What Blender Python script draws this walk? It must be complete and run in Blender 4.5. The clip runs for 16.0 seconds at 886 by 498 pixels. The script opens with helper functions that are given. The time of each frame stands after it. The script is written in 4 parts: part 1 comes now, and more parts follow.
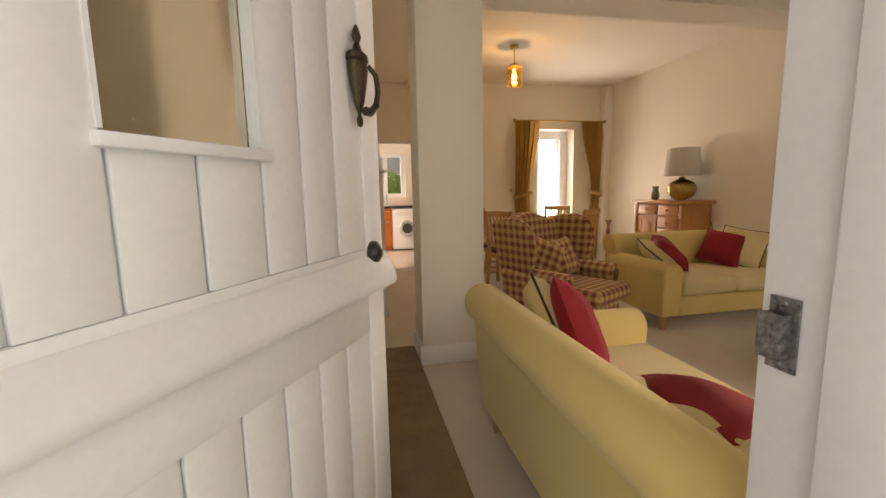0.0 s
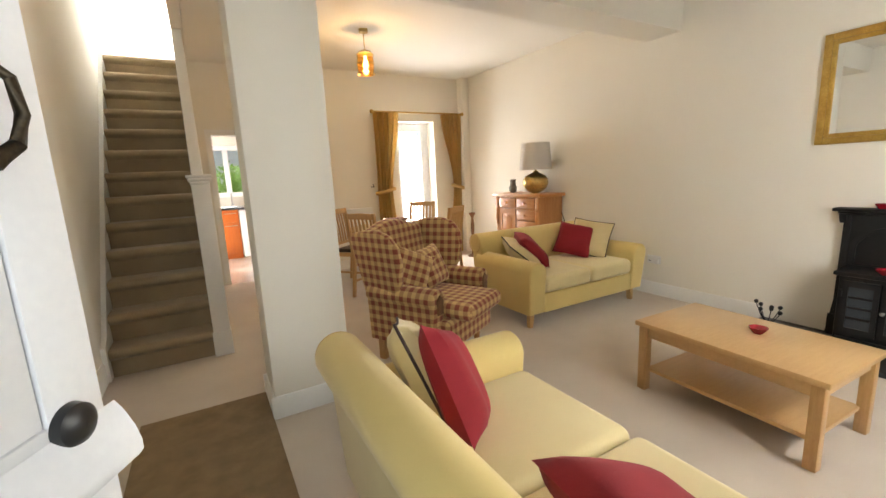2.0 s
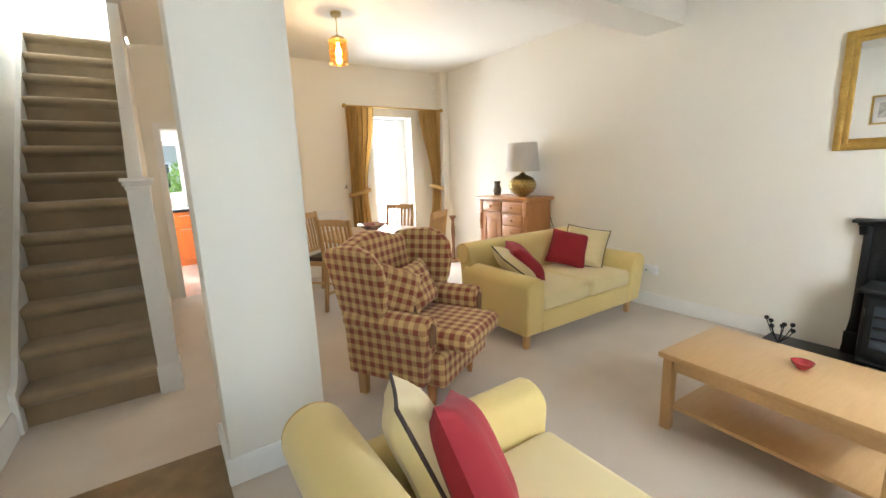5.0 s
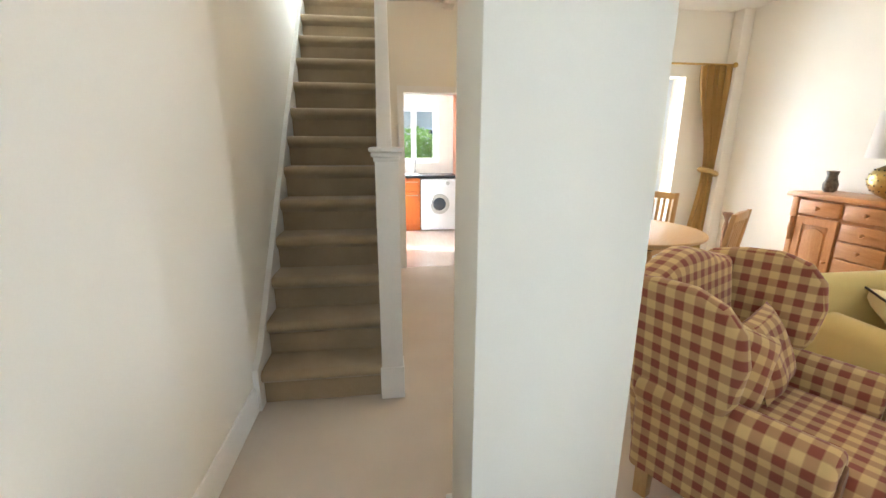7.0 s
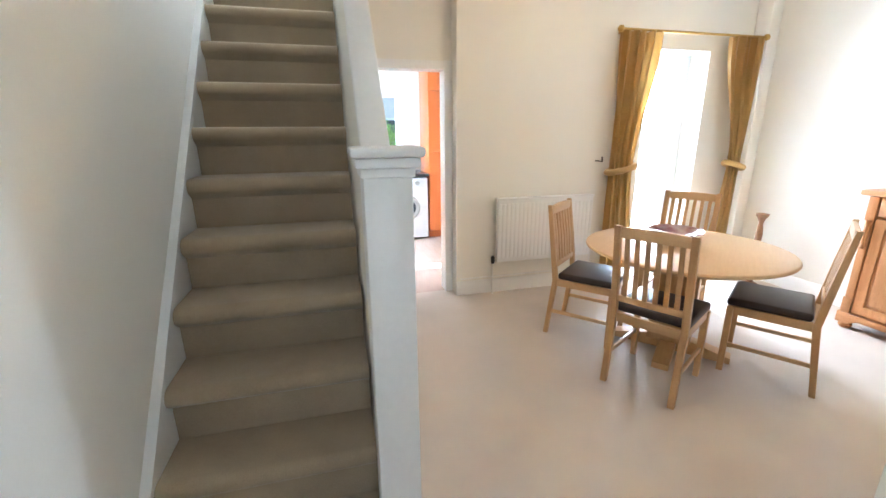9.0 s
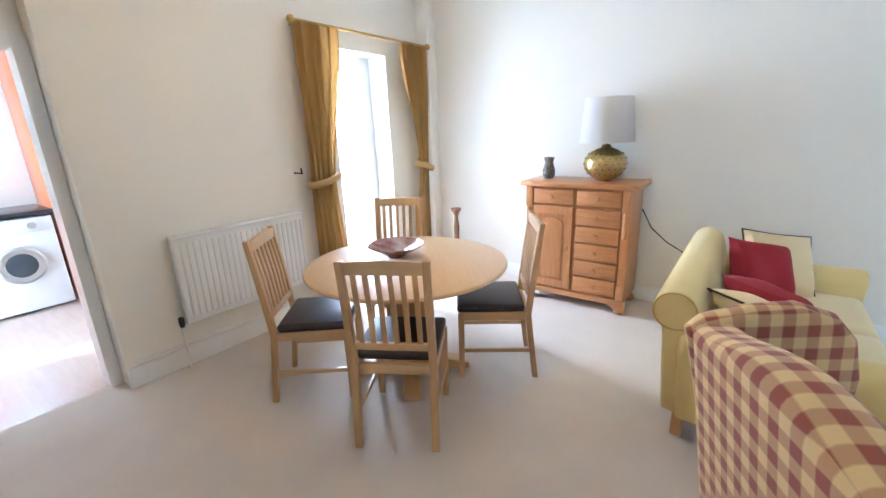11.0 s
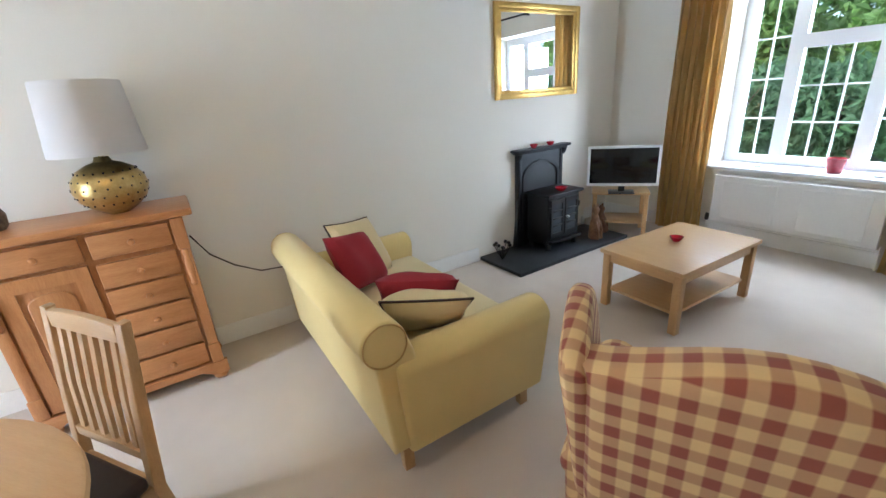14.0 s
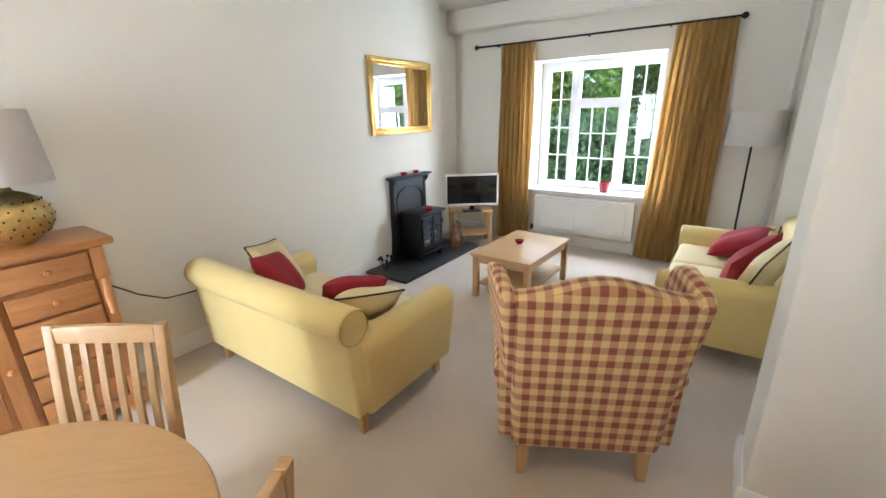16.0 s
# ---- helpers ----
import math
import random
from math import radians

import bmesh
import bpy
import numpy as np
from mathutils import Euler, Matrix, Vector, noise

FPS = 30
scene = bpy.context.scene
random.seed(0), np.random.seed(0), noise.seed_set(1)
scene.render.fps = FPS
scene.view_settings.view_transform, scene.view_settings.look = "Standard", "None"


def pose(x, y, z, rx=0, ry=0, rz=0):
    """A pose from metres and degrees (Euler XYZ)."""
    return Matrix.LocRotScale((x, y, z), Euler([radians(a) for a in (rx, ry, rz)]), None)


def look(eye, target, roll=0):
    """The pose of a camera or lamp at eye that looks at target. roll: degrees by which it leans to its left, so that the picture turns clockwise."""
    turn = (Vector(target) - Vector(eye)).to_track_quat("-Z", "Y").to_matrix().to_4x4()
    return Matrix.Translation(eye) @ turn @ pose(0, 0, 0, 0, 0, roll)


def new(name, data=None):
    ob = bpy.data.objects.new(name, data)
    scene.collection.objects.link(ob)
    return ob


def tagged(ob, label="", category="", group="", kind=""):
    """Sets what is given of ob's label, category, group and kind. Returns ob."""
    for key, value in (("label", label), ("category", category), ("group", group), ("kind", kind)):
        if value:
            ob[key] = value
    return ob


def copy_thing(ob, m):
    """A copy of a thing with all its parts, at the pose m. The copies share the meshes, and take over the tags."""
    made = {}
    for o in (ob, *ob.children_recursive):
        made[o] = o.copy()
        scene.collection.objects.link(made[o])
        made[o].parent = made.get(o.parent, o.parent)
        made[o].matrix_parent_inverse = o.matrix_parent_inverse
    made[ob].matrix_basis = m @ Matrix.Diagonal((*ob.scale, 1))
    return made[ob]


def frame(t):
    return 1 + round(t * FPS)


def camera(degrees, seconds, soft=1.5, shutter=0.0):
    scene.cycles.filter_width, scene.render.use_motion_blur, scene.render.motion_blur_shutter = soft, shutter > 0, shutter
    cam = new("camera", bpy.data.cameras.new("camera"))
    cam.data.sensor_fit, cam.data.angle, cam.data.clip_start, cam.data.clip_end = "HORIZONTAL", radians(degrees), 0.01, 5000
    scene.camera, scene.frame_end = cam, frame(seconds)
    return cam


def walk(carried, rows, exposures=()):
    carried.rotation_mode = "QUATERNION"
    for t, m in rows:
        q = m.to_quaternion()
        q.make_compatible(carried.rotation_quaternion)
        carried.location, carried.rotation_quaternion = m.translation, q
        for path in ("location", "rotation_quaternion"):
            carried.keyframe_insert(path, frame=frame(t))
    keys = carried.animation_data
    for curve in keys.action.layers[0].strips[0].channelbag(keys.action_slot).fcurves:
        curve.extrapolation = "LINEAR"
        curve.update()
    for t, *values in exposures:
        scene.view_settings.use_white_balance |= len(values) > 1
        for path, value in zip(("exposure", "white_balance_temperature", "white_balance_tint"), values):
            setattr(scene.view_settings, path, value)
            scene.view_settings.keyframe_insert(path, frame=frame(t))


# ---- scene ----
cam = camera(93.8, 16.0)
PATH = [
    (0, (0.461, 1.504, 1.207), (0.867, 3.444, 0.933), -1.1),
    (0.5, (0.504, 1.596, 1.328), (1.033, 3.501, 1.027), -1.4),
    (1, (0.575, 1.71, 1.341), (1.189, 3.588, 1.029), -2.0),
    (1.5, (0.61, 1.776, 1.343), (1.36, 3.6, 1.008), -2.4),
    (2, (0.671, 1.865, 1.346), (1.644, 3.576, 0.99), -2.7),
    (2.5, (0.706, 1.947, 1.387), (1.892, 3.514, 1.015), -2.8),
    (3, (0.73, 1.998, 1.42), (2.106, 3.399, 1.039), -2.8),
    (3.2, (0.73, 2.008, 1.429), (2.157, 3.355, 1.046), -2.5),
    (5.3, (0.815, 2.412, 1.395), (1.767, 4.13, 1.018), -2.0),
    (5.5, (0.858, 2.504, 1.39), (1.705, 4.275, 1.008), -1.8),
    (6, (0.875, 2.719, 1.42), (1.484, 4.578, 1.001), -0.9),
    (6.5, (0.805, 2.982, 1.425), (1.232, 4.882, 0.968), -0.2),
    (7, (0.676, 3.322, 1.444), (0.93, 5.243, 0.949), 0.2),
    (7.5, (0.608, 3.597, 1.409), (0.74, 5.529, 0.908), 0.2),
    (8, (0.562, 3.942, 1.421), (0.638, 5.874, 0.91), -0.3),
    (8.5, (0.549, 4.193, 1.425), (0.707, 6.119, 0.91), -0.0),
    (9, (0.547, 4.471, 1.452), (1.028, 6.337, 0.918), -0.5),
    (9.5, (0.645, 4.697, 1.439), (1.44, 6.45, 0.895), -1.4),
    (10, (0.753, 4.848, 1.474), (1.938, 6.37, 0.943), -2.2),
    (10.2, (0.775, 4.897, 1.494), (2.086, 6.309, 0.958), -2.3),
    (12.5, (1.438, 5.357, 1.452), (3.246, 5.95, 0.835), -2.0),
    (13, (1.54, 5.644, 1.525), (3.424, 5.615, 0.852), -1.7),
    (13.5, (1.606, 5.699, 1.52), (3.416, 5.185, 0.842), -2.8),
    (14, (1.711, 5.681, 1.498), (3.305, 4.691, 0.806), -4.2),
    (14.5, (1.755, 5.741, 1.508), (3.111, 4.454, 0.797), -3.9),
    (15, (1.769, 5.976, 1.549), (2.922, 4.49, 0.868), -3.1),
    (15.5, (1.717, 6.159, 1.582), (2.791, 4.591, 0.96), -2.1),
    (16, (1.577, 6.391, 1.61), (2.667, 4.83, 0.998), -1.2),
]
EXPOSURES = [(0.0, 0.05, 9400, 24), (0.5, 0.22, 11200, 28), (1.0, 0.42, 11000, 28), (1.5, 0.6, 9800, 24), (2.0, 0.85, 7200, 14), (3.0, 0.98, 6400, 10),
             (5.5, 1.2, 6200, 10), (7.0, 1.27, 6100, 10), (9.0, 1.6, 5300, 10), (10.0, 1.45, 4900, 10), (12.5, 1.1, 4950, 10), (13.5, 0.85, 5600, 10), (14.2, 0.85, 5300, 10), (15.0, 1.0, 5500, 10), (16.0, 1.1, 5700, 10)]
walk(cam, [(t, look(eye, target, roll)) for t, eye, target, roll in PATH], EXPOSURES)

# ---------------------------------------------------------------- light
world = bpy.data.worlds.new("sky")
scene.world = world
world.use_nodes = True
wn = world.node_tree.nodes
sky = wn.new("ShaderNodeTexSky")
sky.sky_type = "NISHITA"
sky.sun_disc = False
sky.sun_elevation = radians(42)
sky.sun_rotation = radians(-73)
wn["Background"].inputs["Strength"].default_value = 0.15
world.node_tree.links.new(sky.outputs[0], wn["Background"].inputs["Color"])
sun = new("sun", bpy.data.lights.new("sun", "SUN"))
sun.data.energy, sun.data.angle, sun.data.color = 3.5, radians(0.6), (1.0, 0.95, 0.86)
sun.matrix_world = look((-10, 3.0, 9.4), (0, 0, 0))


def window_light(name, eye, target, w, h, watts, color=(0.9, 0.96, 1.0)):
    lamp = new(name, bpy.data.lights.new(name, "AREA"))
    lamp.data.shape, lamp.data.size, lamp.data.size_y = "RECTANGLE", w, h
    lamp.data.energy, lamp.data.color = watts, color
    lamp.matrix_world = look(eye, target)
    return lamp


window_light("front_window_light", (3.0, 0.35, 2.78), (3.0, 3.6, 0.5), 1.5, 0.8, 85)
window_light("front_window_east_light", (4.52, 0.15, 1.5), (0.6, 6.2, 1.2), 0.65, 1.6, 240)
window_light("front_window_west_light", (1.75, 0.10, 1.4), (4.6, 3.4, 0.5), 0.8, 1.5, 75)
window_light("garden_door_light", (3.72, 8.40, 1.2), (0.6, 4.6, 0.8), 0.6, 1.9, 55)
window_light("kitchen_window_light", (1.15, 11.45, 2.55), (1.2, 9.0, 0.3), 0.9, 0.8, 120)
# added fill lamp in the kitchen's unseen west side, no door known there
window_light("kitchen_fill_light", (-0.38, 9.15, 1.1), (2.0, 9.3, 0.9), 0.8, 1.8, 120)
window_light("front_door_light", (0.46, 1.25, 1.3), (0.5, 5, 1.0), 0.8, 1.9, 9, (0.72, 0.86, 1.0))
# added lamp out of view that brightens the landing and stairwell
window_light("landing_fill_light", (1.05, 8.55, 3.75), (0.0, 8.1, 3.2), 0.6, 0.9, 55)


# ---------------------------------------------------------------- materials
def mat(name, color, rough=0.6, color2=None, scale=6.0, fine=90.0, bump=0.0, metal=0.0, stretch=(1, 1, 1), sheen=0.0, coat=0.0, vary=0.0):
    m = bpy.data.materials.new(name)
    m.use_nodes = True
    nt = m.node_tree
    n, l = nt.nodes, nt.links
    b = n["Principled BSDF"]
    b.inputs["Roughness"].default_value = rough
    b.inputs["Metallic"].default_value = metal
    b.inputs["Sheen Weight"].default_value = sheen
    b.inputs["Coat Weight"].default_value = coat
    tc = n.new("ShaderNodeTexCoord")
    mp = n.new("ShaderNodeMapping")
    mp.inputs["Scale"].default_value = stretch
    l.new(tc.outputs["Object"], mp.inputs["Vector"])
    big, small = n.new("ShaderNodeTexNoise"), n.new("ShaderNodeTexNoise")
    big.inputs["Scale"].default_value, small.inputs["Scale"].default_value = scale, fine
    big.inputs["Detail"].default_value = 5
    small.inputs["Detail"].default_value = 3
    for t in (big, small):
        l.new(mp.outputs[0], t.inputs["Vector"])
    mixf = n.new("ShaderNodeMath")
    mixf.operation = "MULTIPLY_ADD"
    l.new(small.outputs[0], mixf.inputs[0])
    mixf.inputs[1].default_value = 0.45
    half = n.new("ShaderNodeMath")
    half.operation = "MULTIPLY"
    half.inputs[1].default_value = 0.55
    l.new(big.outputs[0], half.inputs[0])
    l.new(half.outputs[0], mixf.inputs[2])
    ramp = n.new("ShaderNodeValToRGB")
    ramp.color_ramp.elements[0].position, ramp.color_ramp.elements[1].position = 0.33, 0.67
    ramp.color_ramp.elements[0].color = (*(color2 or [c * 0.93 for c in color]), 1)
    ramp.color_ramp.elements[1].color = (*color, 1)
    l.new(mixf.outputs[0], ramp.inputs[0])
    out = ramp.outputs[0]
    if vary:
        oi, hsv, mr = n.new("ShaderNodeObjectInfo"), n.new("ShaderNodeHueSaturation"), n.new("ShaderNodeMapRange")
        mr.inputs["To Min"].default_value, mr.inputs["To Max"].default_value = 1 - vary, 1 + vary
        l.new(oi.outputs["Random"], mr.inputs["Value"])
        l.new(mr.outputs[0], hsv.inputs["Value"])
        l.new(out, hsv.inputs["Color"])
        out = hsv.outputs[0]
    l.new(out, b.inputs["Base Color"])
    if bump:
        bp = n.new("ShaderNodeBump")
        bp.inputs["Strength"].default_value = bump
        bp.inputs["Distance"].default_value = 0.004
        l.new(mixf.outputs[0], bp.inputs["Height"])
        l.new(bp.outputs[0], b.inputs["Normal"])
    return m


def glow(name, color, strength):
    m = bpy.data.materials.new(name)
    m.use_nodes = True
    b = m.node_tree.nodes["Principled BSDF"]
    b.inputs["Base Color"].default_value = (*color, 1)
    b.inputs["Emission Color"].default_value = (*color, 1)
    b.inputs["Emission Strength"].default_value = strength
    return m


def glass(name, color=(1, 1, 1), rough=0.0):
    m = bpy.data.materials.new(name)
    m.use_nodes = True
    b = m.node_tree.nodes["Principled BSDF"]
    b.inputs["Base Color"].default_value = (*color, 1)
    b.inputs["Transmission Weight"].default_value = 1.0
    b.inputs["Roughness"].default_value = rough
    b.inputs["IOR"].default_value = 1.45
    return m


def plaid(name, base, stripe, period):
    """Woven checks: stripes both ways along the surface, darker where they cross."""
    m = mat(name, base, 0.9, None, 25, 400, 0.25, sheen=0.15)
    nt = m.node_tree
    n, l = nt.nodes, nt.links
    b = n["Principled BSDF"]
    uv, sep = n.new("ShaderNodeUVMap"), n.new("ShaderNodeSeparateXYZ")
    l.new(uv.outputs[0], sep.inputs[0])
    bands = []
    for axis in (0, 1):
        k = n.new("ShaderNodeMath")
        k.operation = "MULTIPLY"
        k.inputs[1].default_value = 2 * math.pi / period
        s = n.new("ShaderNodeMath")
        s.operation = "SINE"
        r = n.new("ShaderNodeMapRange")
        r.inputs["From Min"].default_value, r.inputs["From Max"].default_value = -0.22, 0.22
        r.inputs["To Max"].default_value = 0.52
        l.new(sep.outputs[axis], k.inputs[0])
        l.new(k.outputs[0], s.inputs[0])
        l.new(s.outputs[0], r.inputs["Value"])
        bands.append(r)
    a = n.new("ShaderNodeMath")
    a.operation = "ADD"
    a.use_clamp = True
    l.new(bands[0].outputs[0], a.inputs[0])
    l.new(bands[1].outputs[0], a.inputs[1])
    mx = n.new("ShaderNodeMix")
    mx.data_type = "RGBA"
    ramp = [x for x in n if x.bl_idname == "ShaderNodeValToRGB"][0]
    l.new(a.outputs[0], mx.inputs[0])
    l.new(ramp.outputs[0], mx.inputs[6])
    mx.inputs[7].default_value = (*stripe, 1)
    l.new(mx.outputs[2], b.inputs["Base Color"])
    return m


def translucent(m, color, share):
    """Thin cloth or leaf: part of the light passes through."""
    n, l = m.node_tree.nodes, m.node_tree.links
    tr, mix = n.new("ShaderNodeBsdfTranslucent"), n.new("ShaderNodeMixShader")
    tr.inputs["Color"].default_value = (*color, 1)
    mix.inputs[0].default_value = share
    l.new(n["Principled BSDF"].outputs[0], mix.inputs[1])
    l.new(tr.outputs[0], mix.inputs[2])
    l.new(mix.outputs[0], n["Material Output"].inputs["Surface"])
    return m


M_WALL = mat("cream_wall_paint", (0.81, 0.775, 0.69), 0.75, (0.785, 0.75, 0.665), 1.2, 160, 0.12)
M_CEIL = mat("white_ceiling_paint", (0.82, 0.79, 0.72), 0.8, (0.80, 0.77, 0.70), 1.5, 160, 0.1)
M_TRIM = mat("white_gloss_paint", (0.82, 0.81, 0.78), 0.32, (0.78, 0.77, 0.74), 3, 60, 0.06)
M_DOORP = mat("white_door_paint", (0.80, 0.80, 0.80), 0.38, (0.74, 0.74, 0.75), 5, 70, 0.12)
M_CARPET = mat("beige_carpet", (0.63, 0.55, 0.465), 0.97, (0.52, 0.445, 0.37), 2.2, 260, 0.7, sheen=0.2)
M_STAIR = mat("taupe_stair_carpet", (0.43, 0.335, 0.215), 0.97, (0.30, 0.23, 0.145), 4, 300, 0.8, sheen=0.2)
M_MAT = mat("coir_mat", (0.32, 0.225, 0.125), 0.98, (0.19, 0.13, 0.07), 9, 320, 1.0)
M_SOFA = mat("yellow_cotton_upholstery", (0.73, 0.57, 0.225), 0.85, (0.69, 0.53, 0.20), 4, 350, 0.2, sheen=0.25)
M_SEAT = mat("pale_yellow_seat_cotton", (0.74, 0.62, 0.34), 0.85, (0.70, 0.58, 0.30), 4, 350, 0.2, sheen=0.25)
M_RED = mat("crimson_cotton", (0.31, 0.013, 0.022), 0.9, (0.25, 0.010, 0.017), 8, 300, 0.3, sheen=0.04)
M_CREAMC = mat("cream_cushion_cotton", (0.72, 0.60, 0.33), 0.88, (0.66, 0.54, 0.28), 8, 300, 0.3, sheen=0.2)
M_PIPE = mat("dark_brown_piping", (0.045, 0.025, 0.02), 0.8)
M_PLAID = plaid("red_and_yellow_check", (0.69, 0.48, 0.21), (0.27, 0.070, 0.040), 0.065)
M_OAK = mat("light_oak", (0.60, 0.385, 0.18), 0.36, (0.54, 0.33, 0.145), 5, 40, 0.12, stretch=(1.2, 12, 12), coat=0.2)
M_OAKV = mat("upright_light_oak", (0.56, 0.345, 0.15), 0.4, (0.46, 0.265, 0.105), 5, 40, 0.12, stretch=(12, 12, 1.2), coat=0.2)
M_PINE = mat("orange_pine", (0.56, 0.265, 0.10), 0.4, (0.42, 0.175, 0.055), 4, 45, 0.15, stretch=(10, 10, 1.0), coat=0.25, vary=0.06)
M_PINEH = mat("orange_pine_across", (0.56, 0.265, 0.10), 0.4, (0.42, 0.175, 0.055), 4, 45, 0.15, stretch=(10, 1.0, 10), coat=0.25, vary=0.06)
M_LEATHER = mat("dark_brown_leather", (0.035, 0.02, 0.018), 0.42, (0.02, 0.012, 0.012), 8, 200, 0.3)
M_CURT = mat("gold_curtain_cloth", (0.61, 0.41, 0.15), 0.8, (0.52, 0.335, 0.11), 5, 260, 0.25, stretch=(3, 3, 0.6), sheen=0.3)
M_IRON = mat("black_cast_iron", (0.012, 0.013, 0.015), 0.5, (0.007, 0.008, 0.009), 10, 120, 0.4, metal=0.3)
M_SLATE = mat("dark_slate", (0.035, 0.038, 0.042), 0.45, (0.02, 0.022, 0.026), 6, 80, 0.3)
M_BRONZE = mat("aged_bronze", (0.10, 0.075, 0.045), 0.42, (0.04, 0.032, 0.024), 30, 150, 0.3, metal=0.85)
M_GILT = mat("gilt_frame", (0.62, 0.42, 0.12), 0.38, (0.42, 0.26, 0.06), 14, 120, 0.2, metal=0.7)
M_BRASS = mat("hammered_brass", (0.60, 0.44, 0.17), 0.3, (0.42, 0.29, 0.09), 22, 60, 0.35, metal=0.7)
M_SHADE = mat("white_linen_shade", (0.80, 0.77, 0.74), 0.9, (0.76, 0.73, 0.70), 10, 300, 0.2)
M_MIRROR = mat("mirror_silver", (0.92, 0.93, 0.93), 0.01, (0.92, 0.93, 0.93), metal=1.0)
M_STEEL = mat("brushed_steel", (0.55, 0.55, 0.54), 0.35, None, 20, 120, 0.1, metal=0.9)
M_WORN = mat("worn_dark_steel", (0.36, 0.35, 0.34), 0.42, (0.08, 0.077, 0.073), 60, 160, 0.4, metal=0.8)
M_BLACKP = mat("black_plastic", (0.012, 0.012, 0.014), 0.3)
M_SCREEN = mat("dark_tv_screen", (0.006, 0.007, 0.009), 0.12)
M_WHITEP = mat("white_plastic", (0.80, 0.80, 0.80), 0.35, (0.78, 0.78, 0.78))
M_UPVC = mat("white_window_frame", (0.82, 0.83, 0.85), 0.3, (0.80, 0.81, 0.83))
M_REDGL = mat("red_glass", (0.42, 0.015, 0.03), 0.12, (0.3, 0.01, 0.02), coat=0.5)
M_ORANGE = mat("orange_wood_cabinet", (0.60, 0.155, 0.03), 0.3, (0.50, 0.115, 0.02), 3, 40, 0.05, stretch=(8, 8, 1), coat=0.3)
M_WORK = mat("dark_worktop", (0.03, 0.03, 0.035), 0.25, (0.015, 0.015, 0.018), 30, 200)
M_KFLOOR = mat("pale_kitchen_laminate", (0.62, 0.50, 0.42), 0.22, (0.54, 0.42, 0.34), 3, 50, 0.05, stretch=(8, 1, 1), vary=0.06)
M_CERAMIC = mat("red_brown_glazed_bowl", (0.20, 0.05, 0.04), 0.2, (0.40, 0.30, 0.24), 7, 14, 0.1, coat=0.6)
M_POT = mat("mottled_stoneware", (0.28, 0.24, 0.18), 0.5, (0.05, 0.045, 0.04), 24, 60, 0.3)
M_CAT = mat("carved_brown_wood", (0.28, 0.14, 0.065), 0.5, (0.14, 0.065, 0.03), 14, 60, 0.3)
M_GRASS = mat("lawn_grass", (0.07, 0.13, 0.03), 0.95, (0.04, 0.08, 0.02), 0.8, 30, 0.6)
M_LEAF = mat("garden_leaf", (0.22, 0.34, 0.09), 0.6, (0.09, 0.19, 0.05), 2.2, 14)
M_LEAFD = mat("dark_garden_leaf", (0.11, 0.20, 0.09), 0.6, (0.05, 0.11, 0.05), 2.2, 14)
M_BARK = mat("brown_bark", (0.10, 0.07, 0.045), 0.9, (0.05, 0.035, 0.025), 8, 50, 0.8)
M_RENDER = mat("pale_render", (0.70, 0.68, 0.64), 0.9, (0.64, 0.62, 0.58), 1, 40, 0.3)
M_PAVE = mat("pale_paving", (0.45, 0.43, 0.39), 0.85, (0.36, 0.34, 0.31), 2, 40, 0.4, vary=0.08)
M_DARKGL = mat("dark_window_glass", (0.05, 0.06, 0.07), 0.08)
M_SLATER = mat("grey_roof_slate", (0.10, 0.10, 0.11), 0.6, (0.07, 0.07, 0.08), 4, 40, 0.3)
M_PAPER = mat("picture_print", (0.62, 0.58, 0.50), 0.7, (0.30, 0.28, 0.24), 9, 30)
translucent(M_CURT, (0.62, 0.40, 0.12), 0.3)
translucent(M_SHADE, (0.80, 0.76, 0.70), 0.4)
translucent(M_LEAF, (0.32, 0.52, 0.12), 0.5)
translucent(M_LEAFD, (0.16, 0.30, 0.13), 0.45)
M_GLASS = glass("clear_glass")
M_AMBER = glass("amber_glass", (1.0, 0.72, 0.30), 0.08)
M_OBSC = glass("old_door_glass", (0.9, 0.85, 0.72), 0.12)
M_BULB = glow("warm_bulb", (1.0, 0.72, 0.36), 14)


# ---------------------------------------------------------------- mesh helpers
def box(x0, y0, z0, x1, y1, z1, bevel=0.0, seg=2, bm=None):
    b = bmesh.new()
    bmesh.ops.create_cube(b, size=1)
    for v in b.verts:
        v.co = Vector(((x0 + x1) / 2 + v.co.x * (x1 - x0), (y0 + y1) / 2 + v.co.y * (y1 - y0), (z0 + z1) / 2 + v.co.z * (z1 - z0)))
    if bevel:
        bmesh.ops.bevel(b, geom=b.edges[:], offset=bevel, segments=seg, profile=0.5, affect="EDGES")
    return join(bm, b)


def join(bm, b):
    if bm is None:
        return b
    tmp = bpy.data.meshes.new("tmp")
    b.to_mesh(tmp)
    b.free()
    bm.from_mesh(tmp)
    bpy.data.meshes.remove(tmp)
    return bm


def lathe(profile, seg=28, centre=(0, 0, 0), bm=None, axis="z"):
    """A turned shape from (radius, height) pairs."""
    b = bmesh.new()
    rings = []
    for r, z in profile:
        rings.append([b.verts.new((r * math.cos(a), r * math.sin(a), z)) for a in (2 * math.pi * i / seg for i in range(seg))])
    for p, q in zip(rings, rings[1:]):
        for i in range(seg):
            b.faces.new((p[i], p[(i + 1) % seg], q[(i + 1) % seg], q[i]))
    if profile[0][0] > 0.0005:
        b.faces.new(rings[0][::-1])
    if profile[-1][0] > 0.0005:
        b.faces.new(rings[-1])
